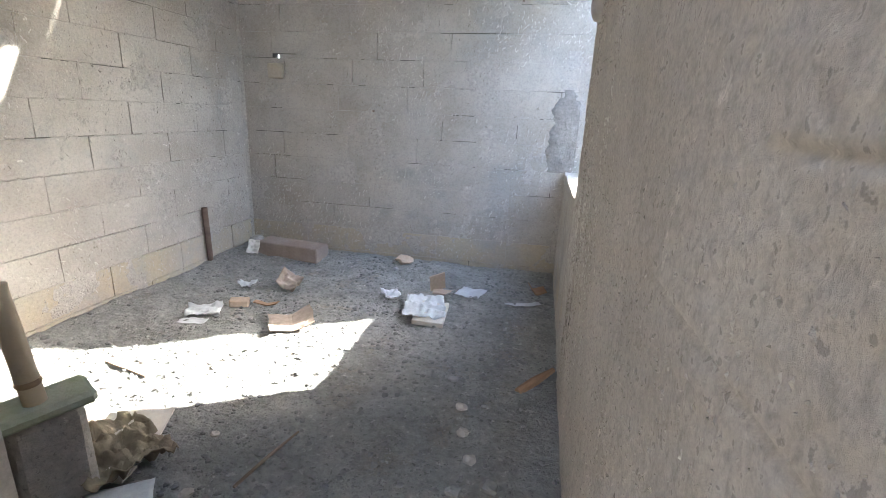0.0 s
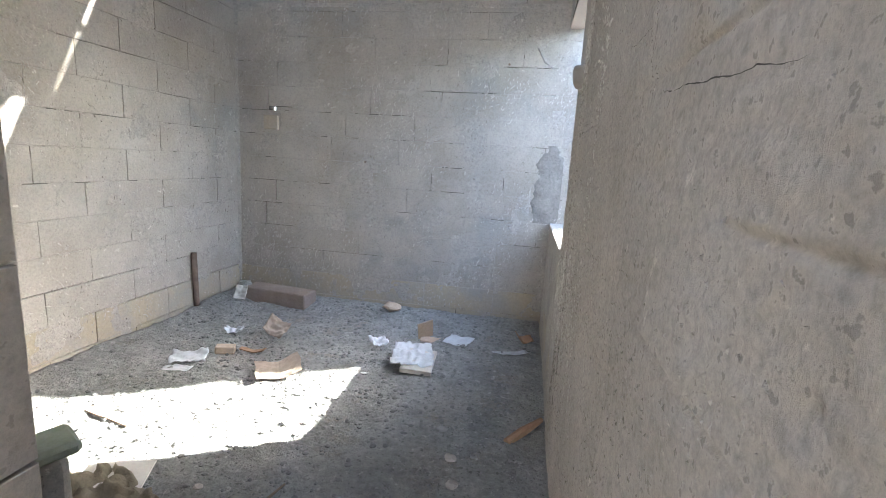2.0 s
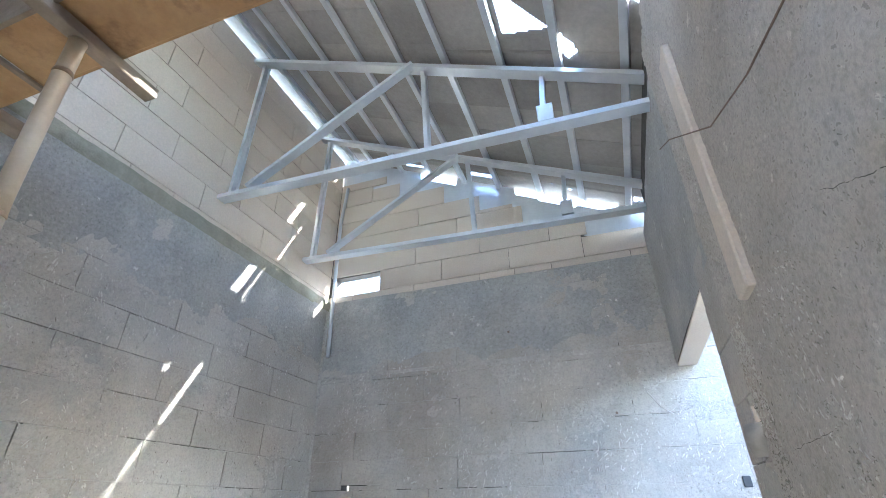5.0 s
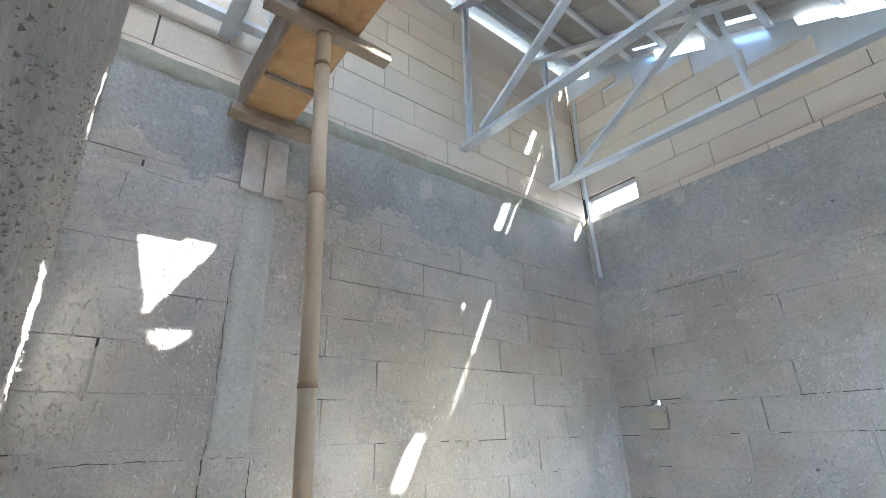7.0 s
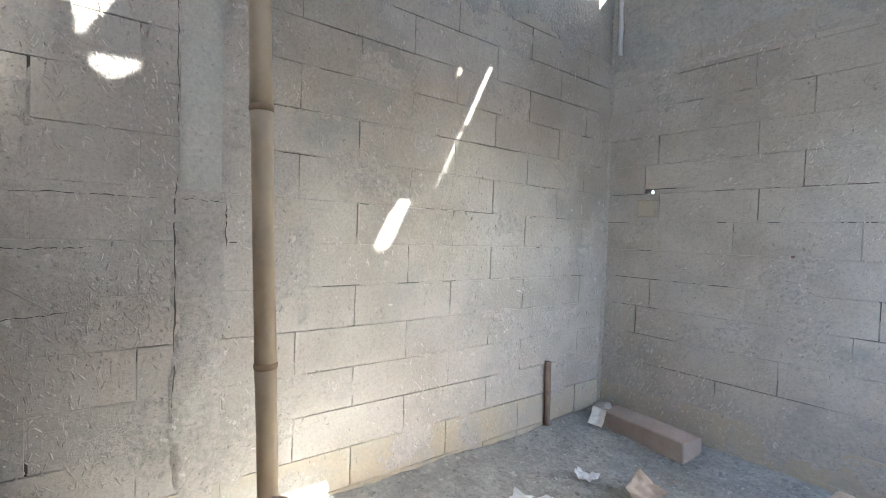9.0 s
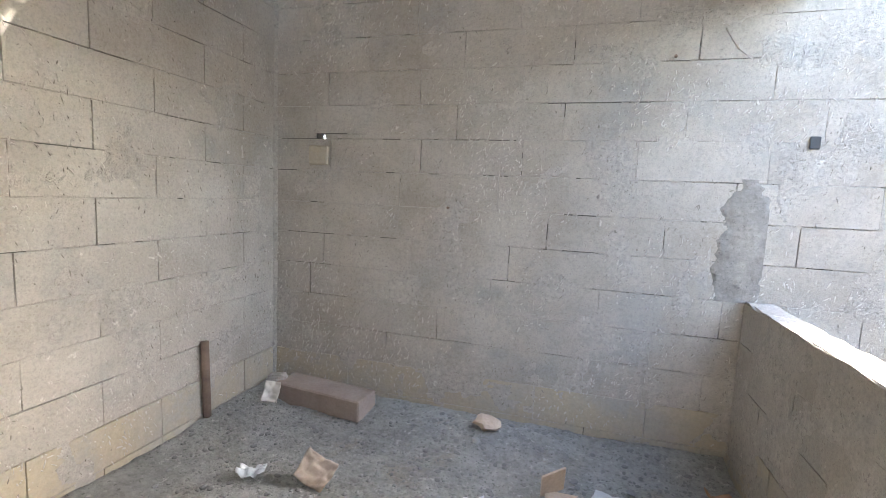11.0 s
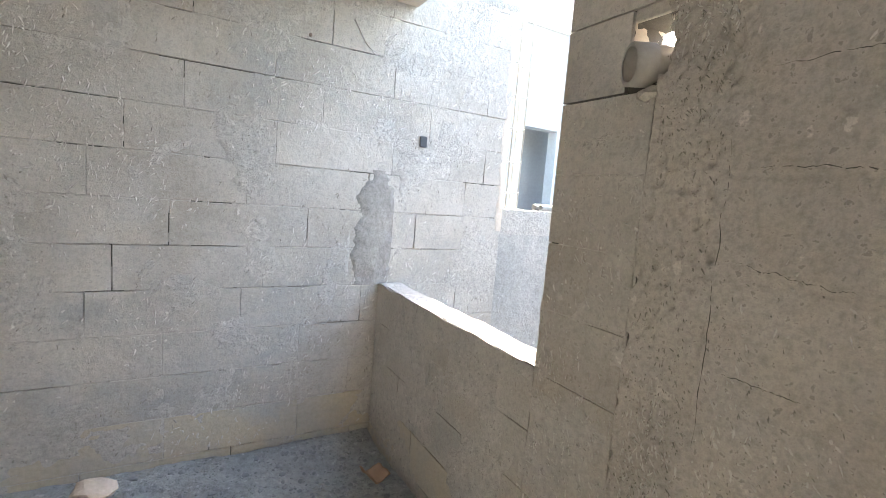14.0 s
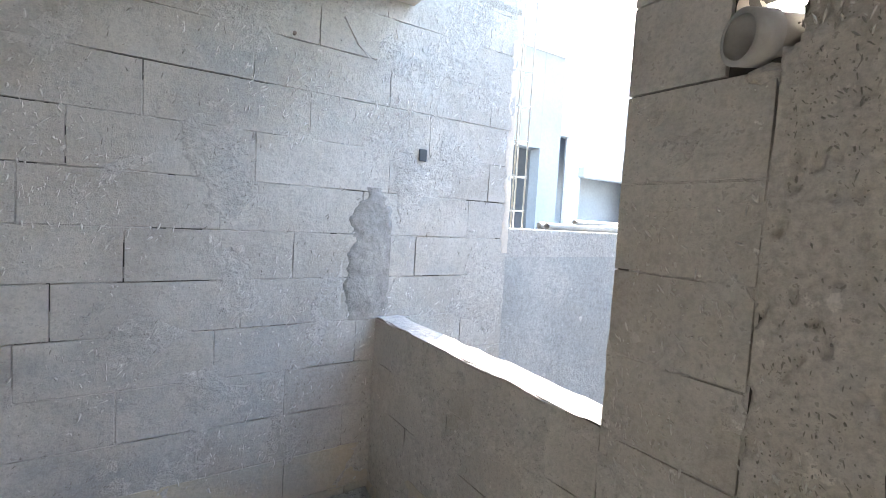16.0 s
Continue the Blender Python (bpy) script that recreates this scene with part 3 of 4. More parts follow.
# front wall with the doorway that the walk comes through
def build_front_wall():
    w = structure("wall_front", box(L + 0.002, -0.105, FY - 0.11, FY - 0.008, F - 0.1, 3.9), M_SKIM, "front wall of old brick and rough grey render beside the doorway", "wall")
    part("rough_render", sheet((-0.105, FY, 1.38), (L + 0.03 - -0.105, 0, 0), (0, 0, 2.5), 220, 260, lambda p: 0.012 * fbm(p, 5, 4) + 0.006 * fbm(p, 30, 3) - 0.02 * max(0.0, noise.noise(Vector((p.x * 26, p.y, p.z * 9))) - 0.45)), M_SKIM, w, "pitted grey render", True)
    me = {}
    rnd = random.Random(12)
    for k in range(24):
        x = -0.108 - (0.1 if k % 2 else 0)
        while x > L + 0.06:
            wd = min(0.2, x - L - 0.03)
            mtl = M_REDBRICK if rnd.random() < 0.35 else M_ROUGH
            key = (round(wd, 2), mtl.name)
            if key not in me:
                me[key] = mesh_of(box(-key[0], -0.008, -0.04, 0.0, 0.004, 0.052, 0.005), "brick", mtl)
            piece("brick", me[key], w, pose(x, FY + rnd.uniform(-0.012, 0.004), F + 0.06 * k, 0, rnd.uniform(-1.5, 1.5), rnd.uniform(-2, 2)))
            x -= 0.2
    for k in range(11):
        piece("block", block_mesh(0.11, 0.2, M_BLOCK), w, facing(-0.097, FY - 0.115, 90) @ Matrix.Translation((0, 0, F + 0.2 * k)))
    part("smeared_mortar", sheet((-0.105, FY - 0.01, F), (L + 0.03 + 0.105, 0, 0), (0, 0, 1.46), 220, 150, lambda p: 0.0 + 0.024 * fbm(p, 5, 5) + 0.008 * fbm(p, 26, 3) - 0.02 * max(0.0, noise.noise(Vector((p.x * 22, p.y, p.z * 8))) - 0.4)), M_SKIM, w, "mortar smeared over old bricks", True)
    spatter(w, lambda x, z, h: (x, FY + 0.012 + 2 * h, z), L + 0.04, -0.5, 0.4, 2.6, 900, 45, M_DARK_CRUMB, 1.5, 0.45)
    spatter(w, lambda x, z, h: (x, FY + 0.012 + 2 * h, z), L + 0.04, -0.5, 0.4, 2.6, 700, 46, M_SKIM, 1.5, 0.7)


build_front_wall()
# out-of-view wall, added to hold back low sky and ground bounce at the window
structure("wall_side", box(3.2, 3.35, -2.6, 4.15, F - 0.1, 2.6), M_BLOCK, "unseen grey block wall added to cut light into the window", "wall")
# unseen slab behind the start of the walk, added to dim the right wall
structure("porch_roof", box(-3.0, 3.1, -2.58, -0.7, 3.62, 3.74), M_SKIM, "unseen grey slab added over the yard to cut sky light", "roof")
# unseen closing wall, made this tall to limit the sky light through the doorway
structure("wall_entry", box(-3.0, 3.0, -2.75, -2.6, F - 0.1, 3.6), M_BLOCK, "unseen grey block wall added behind the doorway to limit sky light", "wall")


# ---- roof ----
BATT = [-2.32, -2.05, -1.83, -1.52, -1.19, -0.86, -0.53, -0.17, 0.165, 0.50, 0.88]


def build_roof():
    roof = tagged(empty("roof", -0.8, 2.2, 4.1), "pitched roof of grey flat tiles on thin steel battens with missing tiles", "roof", "", "structure")
    inv = Matrix.Translation((0.8, -2.2, -4.1))
    rnd = random.Random(21)
    ys = [4.27 - 0.27 * i for i in range(16)]
    gone = {(i, j) for i in (6, 7, 8, 9) for j in range(5, 10)} | {(i, 0) for i in range(len(BATT) - 1)}

    def tile(x0, x1, y0, y1, lift):
        bm = bmesh.new()
        lo = [(x0 - 0.015, y0), (x1 + 0.02, y0), (x1 + 0.02, y1), (x0 - 0.015, y1)]
        a = [bm.verts.new((x, y, zr(x) + 0.03 + lift + (0.012 if x > (x0 + x1) / 2 else 0))) for x, y in lo]
        b = [bm.verts.new((v.co.x, v.co.y, v.co.z + 0.016)) for v in a]
        bm.faces.new(a[::-1])
        bm.faces.new(b)
        for i in range(4):
            bm.faces.new((a[i], a[(i + 1) % 4], b[(i + 1) % 4], b[i]))
        t = part("tile", bm, M_TILE, roof)
        t.matrix_basis = inv

    for i, (x0, x1) in enumerate(zip(BATT, BATT[1:])):
        for j, (y1, y0) in enumerate(zip(ys, ys[1:])):
            if (i, j) in gone or (x0 > -0.9 and y1 < 1.05):
                continue
            tile(x0, x1, y0 - 0.006, y1 + 0.003, 0.004 * (j % 2) + rnd.uniform(0, 0.003))
    # chipped and broken tiles, with their holes
    holes = [[(-0.15, 2.26), (0.12, 2.51), (-0.165, 2.56)], [(0.15, 2.54), (0.21, 2.60), (0.23, 2.67), (0.18, 2.72), (0.15, 2.68)],
             [(-0.83, 4.05), (-0.58, 4.05), (-0.58, 4.12), (-0.83, 4.12)], [(-0.86, 4.17), (-0.5, 4.17), (-0.5, 4.195), (-0.86, 4.195)],
             [(0.49, 4.05), (0.70, 4.04), (0.70, 4.12), (0.49, 4.13)], [(-1.48, 4.08), (-1.24, 4.08), (-1.24, 4.14), (-1.48, 4.14)],
             [(-0.12, 4.04), (-0.08, 4.05), (-0.09, 4.08)], [(0.02, 4.08), (0.06, 4.09), (0.04, 4.13)]]

    holes = [[(x + 0.043, y + 0.027) for x, y in h] for h in holes]

    # long slipped-tile gaps whose light falls on the front wall by the corner
    def slot(x, z):
        k = (3.862 - 0.47 * x - z) / (SUN.z + 0.47 * SUN.x) 
        return (x + SUN.x * k, FY + SUN.y * k)
    for band in ([(-2.13, 1.32), (-2.13, 1.9), (-2.09, 2.33), (-2.0, 2.33), (-1.95, 1.95), (-2.03, 1.72), (-2.06, 1.32)], [(-2.06, 2.42), (-2.05, 3.0), (-1.99, 3.0), (-2.0, 2.42)]):
        holes.append([slot(x, z) for x, z in band])

    def within(p, poly):
        hit = False
        for (xa, ya), (xb, yb) in zip(poly, poly[1:] + poly[:1]):
            if (ya > p.y) != (yb > p.y) and p.x < (xb - xa) * (p.y - ya) / (yb - ya) + xa:
                hit = not hit
        return hit

    def broken(x0, x1, y0, y1):
        keep = lambda p: not any(within(p, h) for h in holes)
        for lift, flip in ((0.034, 1), (0.05, 0)):
            o, u = ((x0, y0, zr(x0) + lift), (x1 - x0, 0, zr(x1) - zr(x0)))
            bm = sheet(o, u, (0, y1 - y0, 0), int((x1 - x0) / 0.013), int((y1 - y0) / 0.013), lambda p: 0.003 * fbm(p, 4) + 0.01 * ((p.y * 3.7) % 1.0 > 0.97), keep)
            if flip:
                bmesh.ops.reverse_faces(bm, faces=bm.faces[:])
            part("broken_tile", bm, M_TILE, roof, "chipped tiles round holes").matrix_basis = inv
    for x0, x1 in zip(BATT, BATT[1:]):
        broken(x0, x1, 4.0, 4.27)
    for i in (6, 7, 8, 9):
        broken(BATT[i], BATT[i + 1], ys[10], ys[5])
    for x in BATT[1:-1]:
        part("batten", channel((x, 0.2 if x < -0.9 else 0.85, zr(x) + 0.012), (x, 4.26, zr(x) + 0.012), 0.045, 0.035, (0.42, 0, 0.9)), M_STEEL, roof, "").matrix_basis = inv
    # sloping gable strip with gaps above it
    bm = bmesh.new()
    xs = [L, -2.08, -2.07, -1.95, -1.94, -1.32, -1.31, -0.95, -0.94, -0.40, -0.39, -0.20, -0.19, 0.10, 0.11, 0.42, 0.43, 0.7]
    hs = [-0.01, -0.01, 0.09, 0.09, -0.01, -0.01, 0.07, 0.07, -0.01, -0.01, 0.06, 0.06, 0.08, 0.08, 0.06, 0.06, -0.02, -0.02]
    rows = []
    for x, h in zip(xs, hs):
        rows.append([bm.verts.new((x, y, z)) for y, z in ((B + 0.012, zr(x) - 0.33), (B + 0.012, zr(x) - h + 0.02), (B + 0.02, zr(x) - h + 0.02), (B + 0.02, zr(x) - 0.33))])
    for r, s in zip(rows, rows[1:]):
        for k in range(4):
            bm.faces.new((r[k], s[k], s[(k + 1) % 4], r[(k + 1) % 4]))
    part("gable_flashing", bm, M_STEEL, roof, "bent grey steel flashing with gaps").matrix_basis = inv
    return roof


build_roof()


def build_truss(y, left=-2.2, right=0.62):
    t = tagged(empty("roof_truss", -0.8, y, 3.34), "galvanised light steel roof truss spanning between the side walls", "truss", "roof trusses")
    inv = Matrix.Translation((0.8, -y, -3.34))
    za, zb = 3.37, 3.27
    ch = lambda x: za + (zb - za) * (x - left) / (right - left)
    top = lambda x: zr(x) - 0.05

    def bar(name, a, b, w, h, up):
        part(name, channel(a, b, w, h, up), M_STEEL, t).matrix_basis = inv
    bar("bottom_chord", (left, y, ch(left)), (right, y, ch(right)), 0.075, 0.04, (0, 0, 1))
    bar("top_chord", (left - 0.02, y, top(left)), (right + 0.1, y, top(right + 0.1)), 0.075, 0.04, (0.42, 0, 0.9))
    bar("end_post", (left + 0.06, y + 0.03, ch(left)), (left + 0.08, y + 0.03, top(left + 0.08)), 0.06, 0.035, (1, 0, 0))
    bar("middle_post", (-0.66, y + 0.03, ch(-0.66)), (-0.70, y + 0.03, top(-0.7)), 0.06, 0.035, (1, 0, 0))
    bar("diagonal", (-1.95, y - 0.03, ch(-1.95) + 0.02), (-0.76, y - 0.03, top(-0.76)), 0.06, 0.035, (0.5, 0, 0.8))
    bar("hanger", (0.06, y + 0.03, top(0.06)), (0.03, y + 0.03, ch(0.03) + 0.05), 0.05, 0.035, (1, 0, 0))
    part("clip", box(0.0, 0.09, y - 0.01, y + 0.01, ch(0.03) + 0.04, ch(0.03) + 0.16, 0.003), M_STEEL, t, "small bent steel clip").matrix_basis = inv
    return t


T1 = build_truss(2.78)
copy_thing(T1, Matrix.Translation((-0.8, 3.77, 3.34)))
copy_thing(T1, Matrix.Translation((-0.8, 1.14, 3.40)))


# ---- scaffold under the roof ----
def limb(a, b, r0, r1, nodes, bm_mat, name, label, category):
    """A bamboo pole from a to b with swollen nodes."""
    a, b = Vector(a), Vector(b)
    o = empty(name, *a)
    tagged(o, label, category)
    inv = Matrix.Translation(-a)
    stops = [0.0] + nodes + [1.0]
    for s, e in zip(stops, stops[1:]):
        n = 8
        pts = [a.lerp(b, s + (e - s) * i / n) for i in range(n + 1)]
        rad = []
        for i in range(n + 1):
            r = r0 + (r1 - r0) * (s + (e - s) * i / n)
            rad.append(r * (1.05 if i in (0, n) else 0.985))
        part("culm", tube(pts, rad, 20), bm_mat, o, "", True).matrix_basis = inv
    for s in nodes:
        p, d = a.lerp(b, s), (b - a).normalized()
        r = r0 + (r1 - r0) * s
        part("node", tube([p - d * 0.012, p - d * 0.005, p + d * 0.003, p + d * 0.010], [r * 1.0, r * 1.13, r * 1.10, r * 1.0], 20), M_NODE, o, "raised ring of a bamboo node", True).matrix_basis = inv
    return o


limb((-1.42, 1.495, F - 0.02), (-1.400, 1.375, 2.895), 0.028, 0.0275, [0.075, 0.332, 0.557, 0.768, 0.95], M_BAMBOO, "bamboo_prop", "weathered tan bamboo pole propping a plywood beam form", "bamboo pole")
limb((-1.083, 1.40, 0.30), (-1.122, 1.388, 0.69), 0.031, 0.030, [0.2], M_BAMBOO, "bamboo_stake", "short bamboo stake standing on a mossy slab", "bamboo pole")


def build_form():
    f = tagged(empty("beam_form", -0.9, 1.37, 2.95), "plywood beam formwork spanning overhead on timber bearers", "formwork")
    inv = Matrix.Translation((0.9, -1.37, -2.95))

    def add(name, bm, m, label=""):
        part(name, bm, m, f, label).matrix_basis = inv
    add("bottom_board", box(-1.42, 0.5, 1.27, 1.50, 2.955, 2.975, 0.002), M_PLY, "orange-brown plywood soffit board")
    add("bottom_board", box(-1.78, -1.43, 1.265, 1.495, 2.95, 2.97, 0.002), M_PLY)
    add("bottom_board", box(-2.17, -1.80, 1.26, 1.50, 2.945, 2.965, 0.002), M_PLY)
    add("side_board", box(-2.17, 0.5, 1.245, 1.262, 2.93, 3.16, 0.002), M_WOOD, "dark plywood side board")
    add("side_board", box(-2.17, 0.5, 1.502, 1.519, 2.975, 3.16, 0.002), M_PLY)
    add("bearer", box(-1.42, -1.36, 1.14, 1.66, 2.895, 2.942, 0.004), M_WOOD, "short timber bearer")
    add("bearer", box(-2.13, -2.05, 1.20, 1.62, 2.89, 2.94, 0.004), M_WOOD, "short timber bearer")
    add("cleat", box(-1.80, -1.775, 1.27, 1.5, 2.93, 2.945, 0.002), M_WOOD)
    return f


build_form()
BR = thing("wall_board", box(-0.012, 0.012, -0.053, 0.053, 0.0, 0.33, 0.003), M_LIME, "cement-splashed upright board fixed to the block wall", "board", "wall boards")
BR.matrix_basis = pose(L + 0.035, 1.37, 2.56, 0, 0, 0)
copy_thing(BR, pose(L + 0.035, 1.483, 2.55, 1.5, 0, 0))

# girder along the side wall by the doorway
def build_girder():
    g = tagged(empty("side_girder", L + 0.12, 0.7, 3.42), "galvanised steel channel girder running along the side wall", "girder")
    inv = Matrix.Translation((-L - 0.12, -0.7, -3.42))
    x = L + 0.12
    for name, a, b in (("bottom_chord", (x, -0.3, 3.44), (x, 1.40, 3.46)), ("diagonal", (x + 0.03, 0.35, 3.10), (x + 0.03, 1.12, 4.42)), ("brace", (x, 1.13, 4.45), (x, 1.34, 4.05)), ("post", (x - 0.03, 1.36, 3.50), (x - 0.03, 1.32, 4.3)), ("stay", (x - 0.05, 1.30, 3.30), (x - 0.05, 1.32, 3.44))):
        part(name, channel(a, b, 0.06, 0.04, (1, 0, 0) if name == "post" else (0, 0.2, 1)), M_STEEL, g).matrix_basis = inv


build_girder()

# conduit in the far corner
thing("corner_conduit", tube([(L + 0.09, B - 0.05, 2.62), (L + 0.07, B - 0.045, 3.4), (L + 0.05, B - 0.03, 4.0), (L + 0.09, B - 0.03, 4.42)], [0.017] * 4, 10), M_STEEL, "dull grey conduit pipe standing in the wall corner", "pipe", smooth=True)


# ---- right wall fittings ----
def build_drain():
    d = tagged(empty("drain_pipe", R, 2.67, 1.70), "dusty grey plastic pipe stub poking out of the block wall", "pipe")
    inv = Matrix.Translation((-R, -2.67, -1.70))
    a, b = Vector((R + 0.15, 2.572, 1.668)), Vector((R - 0.03, 2.662, 1.658))
    bm = bmesh.new()
    tube([a, b], [0.046, 0.046], 28, False, bm)
    tube([b, a], [0.040, 0.040], 28, False, bm)
    u = (b - a).normalized()
    tube([b - u * 0.004, b + u * 0.001], [0.046, 0.040], 28, False, bm)
    part("pipe", bm, M_PVC, d, "", True).matrix_basis = inv
    bm = tube([b - u * 0.05, b - u * 0.048, b + u * 0.002, b + u * 0.003], [0.0465, 0.051, 0.051, 0.041], 28, False)
    part("socket", bm, M_PVC, d, "thicker pipe rim", True).matrix_basis = inv
    return d


build_drain()


def rubble(name, x, y, z, r, material, label, seed, flat=0.6, category="stone", group=""):
    rnd = random.Random(seed)
    bm = bmesh.new()
    bmesh.ops.create_icosphere(bm, subdivisions=2, radius=r)
    o = Vector((rnd.random() * 9, rnd.random() * 9, 0))
    for v in bm.verts:
        v.co *= 1 + 0.45 * noise.noise(v.co.normalized() * 1.3 + o)
        v.co.z *= flat
    ob = thing(name, bm, material, label, category, group)
    ob.location = (x, y, z)
    ob.rotation_euler = (0, 0, rnd.random() * 6)
    return ob


# mortar bed under the pipe, and a stub of caked timber
rubble("mortar_lump", R + 0.02, 2.63, 1.59, 0.04, M_ROUGH, "lump of rough mortar bedding a pipe in the wall", 4, 0.5, "mortar")


M_STUB = mat("caked_timber", (0.46, 0.33, 0.20), (0.50, 0.44, 0.37), 14, 0.9, 0.5, 50, c=(0.47, 0.43, 0.38), gc=0.15)


def build_stub():
    o = tagged(empty("bamboo_stub", R, 1.0, 1.52), "hollow bamboo stub caked with cement sticking out of the wall", "bamboo stub")
    inv = Matrix.Translation((-R, -1.0, -1.52))
    pts = [Vector(p) for p in ((R + 0.02, 1.0, 1.520), (R - 0.025, 1.0, 1.523), (R - 0.06, 1.0, 1.526), (R - 0.088, 1.0, 1.529))]
    end = (pts[3] - pts[2]).normalized()
    bm = tube(pts, [0.019, 0.019, 0.0185, 0.0185], 24, False)
    tube([pts[3], pts[3] - end * 0.06], [0.013, 0.012], 24, True, bm)
    tube([pts[3], pts[3] + end * 0.001], [0.0185, 0.013], 24, False, bm)
    for v in bm.verts:
        v.co += 0.002 * noise.noise_vector(v.co * 40)
    part("culm", bm, M_STUB, o, "orange-brown hollow bamboo", True).matrix_basis = inv
    for f0, f1, r in ((0.88, 1.0, 0.0196), (0.14, 0.46, 0.0194)):
        ring = [pts[0].lerp(pts[3], f0 + (f1 - f0) * i / 8) + Vector((0, 0, 0.002)) for i in range(9)]
        bm = tube(ring, [r - (0.003 if i in (0, 8) else 0) for i in range(9)], 24, False)
        for v in bm.verts:
            v.co += 0.005 * noise.noise_vector(v.co * 40)
        part("cement_crust", bm, M_ROUGH, o, "crust of grey cement", True).matrix_basis = inv


build_stub()
thing("tie_wire", tube([(R - 0.02, 2.75, 2.95), (R - 0.05, 2.4, 2.72), (R - 0.03, 2.0, 2.42), (R - 0.025, 1.7, 2.30), (R - 0.01, 1.4, 2.24)], [0.0025] * 5, 6), M_IRON, "thin dark tie wire hanging along the wall", "wire", smooth=True)
thing("loose_wire", tube([(0.34, B - 0.02, 2.14), (0.40, B - 0.025, 2.04), (0.47, B - 0.02, 1.99)], [0.004] * 3, 6), M_LIME, "pale bent wire stuck in the wall", "wire", smooth=True)

# straggling wires by the old brickwork
for i, q in enumerate((((-0.75, 0.745, 1.17), (-1.0, 0.775, 1.12), (-1.35, 0.77, 1.13), (-1.75, 0.755, 1.16), (-2.0, 0.73, 1.17)),
                       ((-0.8, 0.75, 1.18), (-1.05, 0.765, 1.135), (-1.3, 0.785, 1.125), (-1.6, 0.75, 1.165)),
                       ((-2.17, 0.73, 1.12), (L + 0.03, 0.80, 1.09), (L + 0.02, 0.90, 1.02), (L + 0.012, 0.98, 0.96)),
                       ((-2.16, 0.735, 1.10), (L + 0.035, 0.82, 1.10), (L + 0.02, 0.88, 1.09)))):
    thing("loose_wire", tube(q, [0.003] * len(q), 6), M_PVC, "grey straggling wire hanging from the old brickwork", "wire", "loose wires", smooth=True)

# ---- back and left wall fittings ----
bm = box(-1.955, -1.815, B - 0.022, B + 0.01, 1.435, 1.555, 0.008)
thing("wall_plug", bm, M_YELLOW, "small pale block plugged proud of the wall below a vent hole", "block")
rod = thing("pipe_stub", tube([(L + 0.022, 3.60, F - 0.05), (L + 0.022, 3.585, 0.42)], [0.022, 0.022], 12), M_IRON, "dark upright pipe stub standing against the wall foot", "pipe", smooth=True)


# ---- things on the ground ----
def gz(x, y):
    return F + ground_relief(Vector((x, y, F)))


def leaf(name, x, y, z, w, h, fold, material, label, category, seed, tilt=(0, 0, 0), thick=0.003, crumple=0.0, n=12, group=""):
    """A bent sheet: paper, bag or rag."""
    o = Vector((seed * 3.1, seed * 1.7, 0))

    def rel(p):
        q = p + o
        return fold * abs(p.x / w) ** 1.3 * 2 + crumple * (fbm(q, 14, 3) + 0.7 * fbm(q, 40, 2))
    up = sheet((-w / 2, -h / 2, 0), (w, 0, 0), (0, h, 0), n, n, rel)
    for v in up.verts:
        k = 1 + 0.22 * noise.noise(v.co * 9 + o)
        v.co.x *= k
        v.co.y *= 2 - k
    g = bmesh.ops.extrude_face_region(up, geom=up.faces[:])
    for e in g["geom"]:
        if isinstance(e, bmesh.types.BMVert):
            e.co.z -= thick
    ob = thing(name, up, material, label, category, group, smooth=crumple > 0.004)
    ob.matrix_basis = pose(x, y, z, *tilt)
    return ob


blk = thing("concrete_block", box(-0.31, 0.31, -0.10, 0.10, 0, 0.13, 0.008), M_BROWN, "dusty brown concrete block lying against the wall foot", "block")
blk.matrix_basis = pose(-1.72, 4.05, gz(-1.72, 4.0) - 0.03, 0, 0, -6)
rubble("stone", -2.06, 4.06, 0.05, 0.075, M_DARK, "grey lump of rubble beside a concrete block", 11)
leaf("crumpled_paper", -2.02, 3.93, 0.02, 0.10, 0.12, 0.03, M_CERAMIC, "crumpled pale paper beside rubble", "paper", 5, (60, 10, 20), 0.003, 0.02)
# leaning tile, its shard and the bag by it
t1 = thing("leaning_tile", box(-0.06, 0.06, -0.005, 0.005, 0, 0.17, 0.002), M_CERBACK, "broken beige ceramic tile leaning on a shard", "tile")
t1.matrix_basis = pose(-0.30, 3.66, gz(-0.3, 3.66), 24, -14, 32)
t2 = thing("tile_shard", box(-0.09, 0.09, -0.045, 0.045, 0, 0.012, 0.002), M_CERBACK, "flat beige tile shard on the ground", "tile")
t2.matrix_basis = pose(-0.24, 3.62, gz(-0.24, 3.62), 0, 4, 8)
t3 = thing("thick_tile", box(-0.10, 0.10, -0.15, 0.15, 0, 0.03, 0.003), M_CERAMIC, "dusty pale tile offcut lying under a plastic bag", "tile")
t3.matrix_basis = pose(-0.24, 3.17, gz(-0.24, 3.17) + 0.005, 3, 2, 4)
leaf("plastic_bag", -0.29, 3.20, gz(-0.29, 3.2) + 0.055, 0.26, 0.30, 0.01, M_BAG, "crumpled clear plastic bag over a tile", "bag", 2, (3, 2, 10), 0.002, 0.028, 20)
leaf("plastic_scrap", -0.04, 3.60, gz(-0.04, 3.6) + 0.02, 0.19, 0.16, 0.01, M_BAG, "flat scrap of milky plastic film", "plastic", 3, (2, 0, -12), 0.002, 0.01)
leaf("plastic_scrap", -0.59, 3.38, gz(-0.59, 3.38) + 0.035, 0.12, 0.10, 0.02, M_BAG, "small balled scrap of clear plastic", "plastic", 6, (20, 0, 50), 0.002, 0.03)
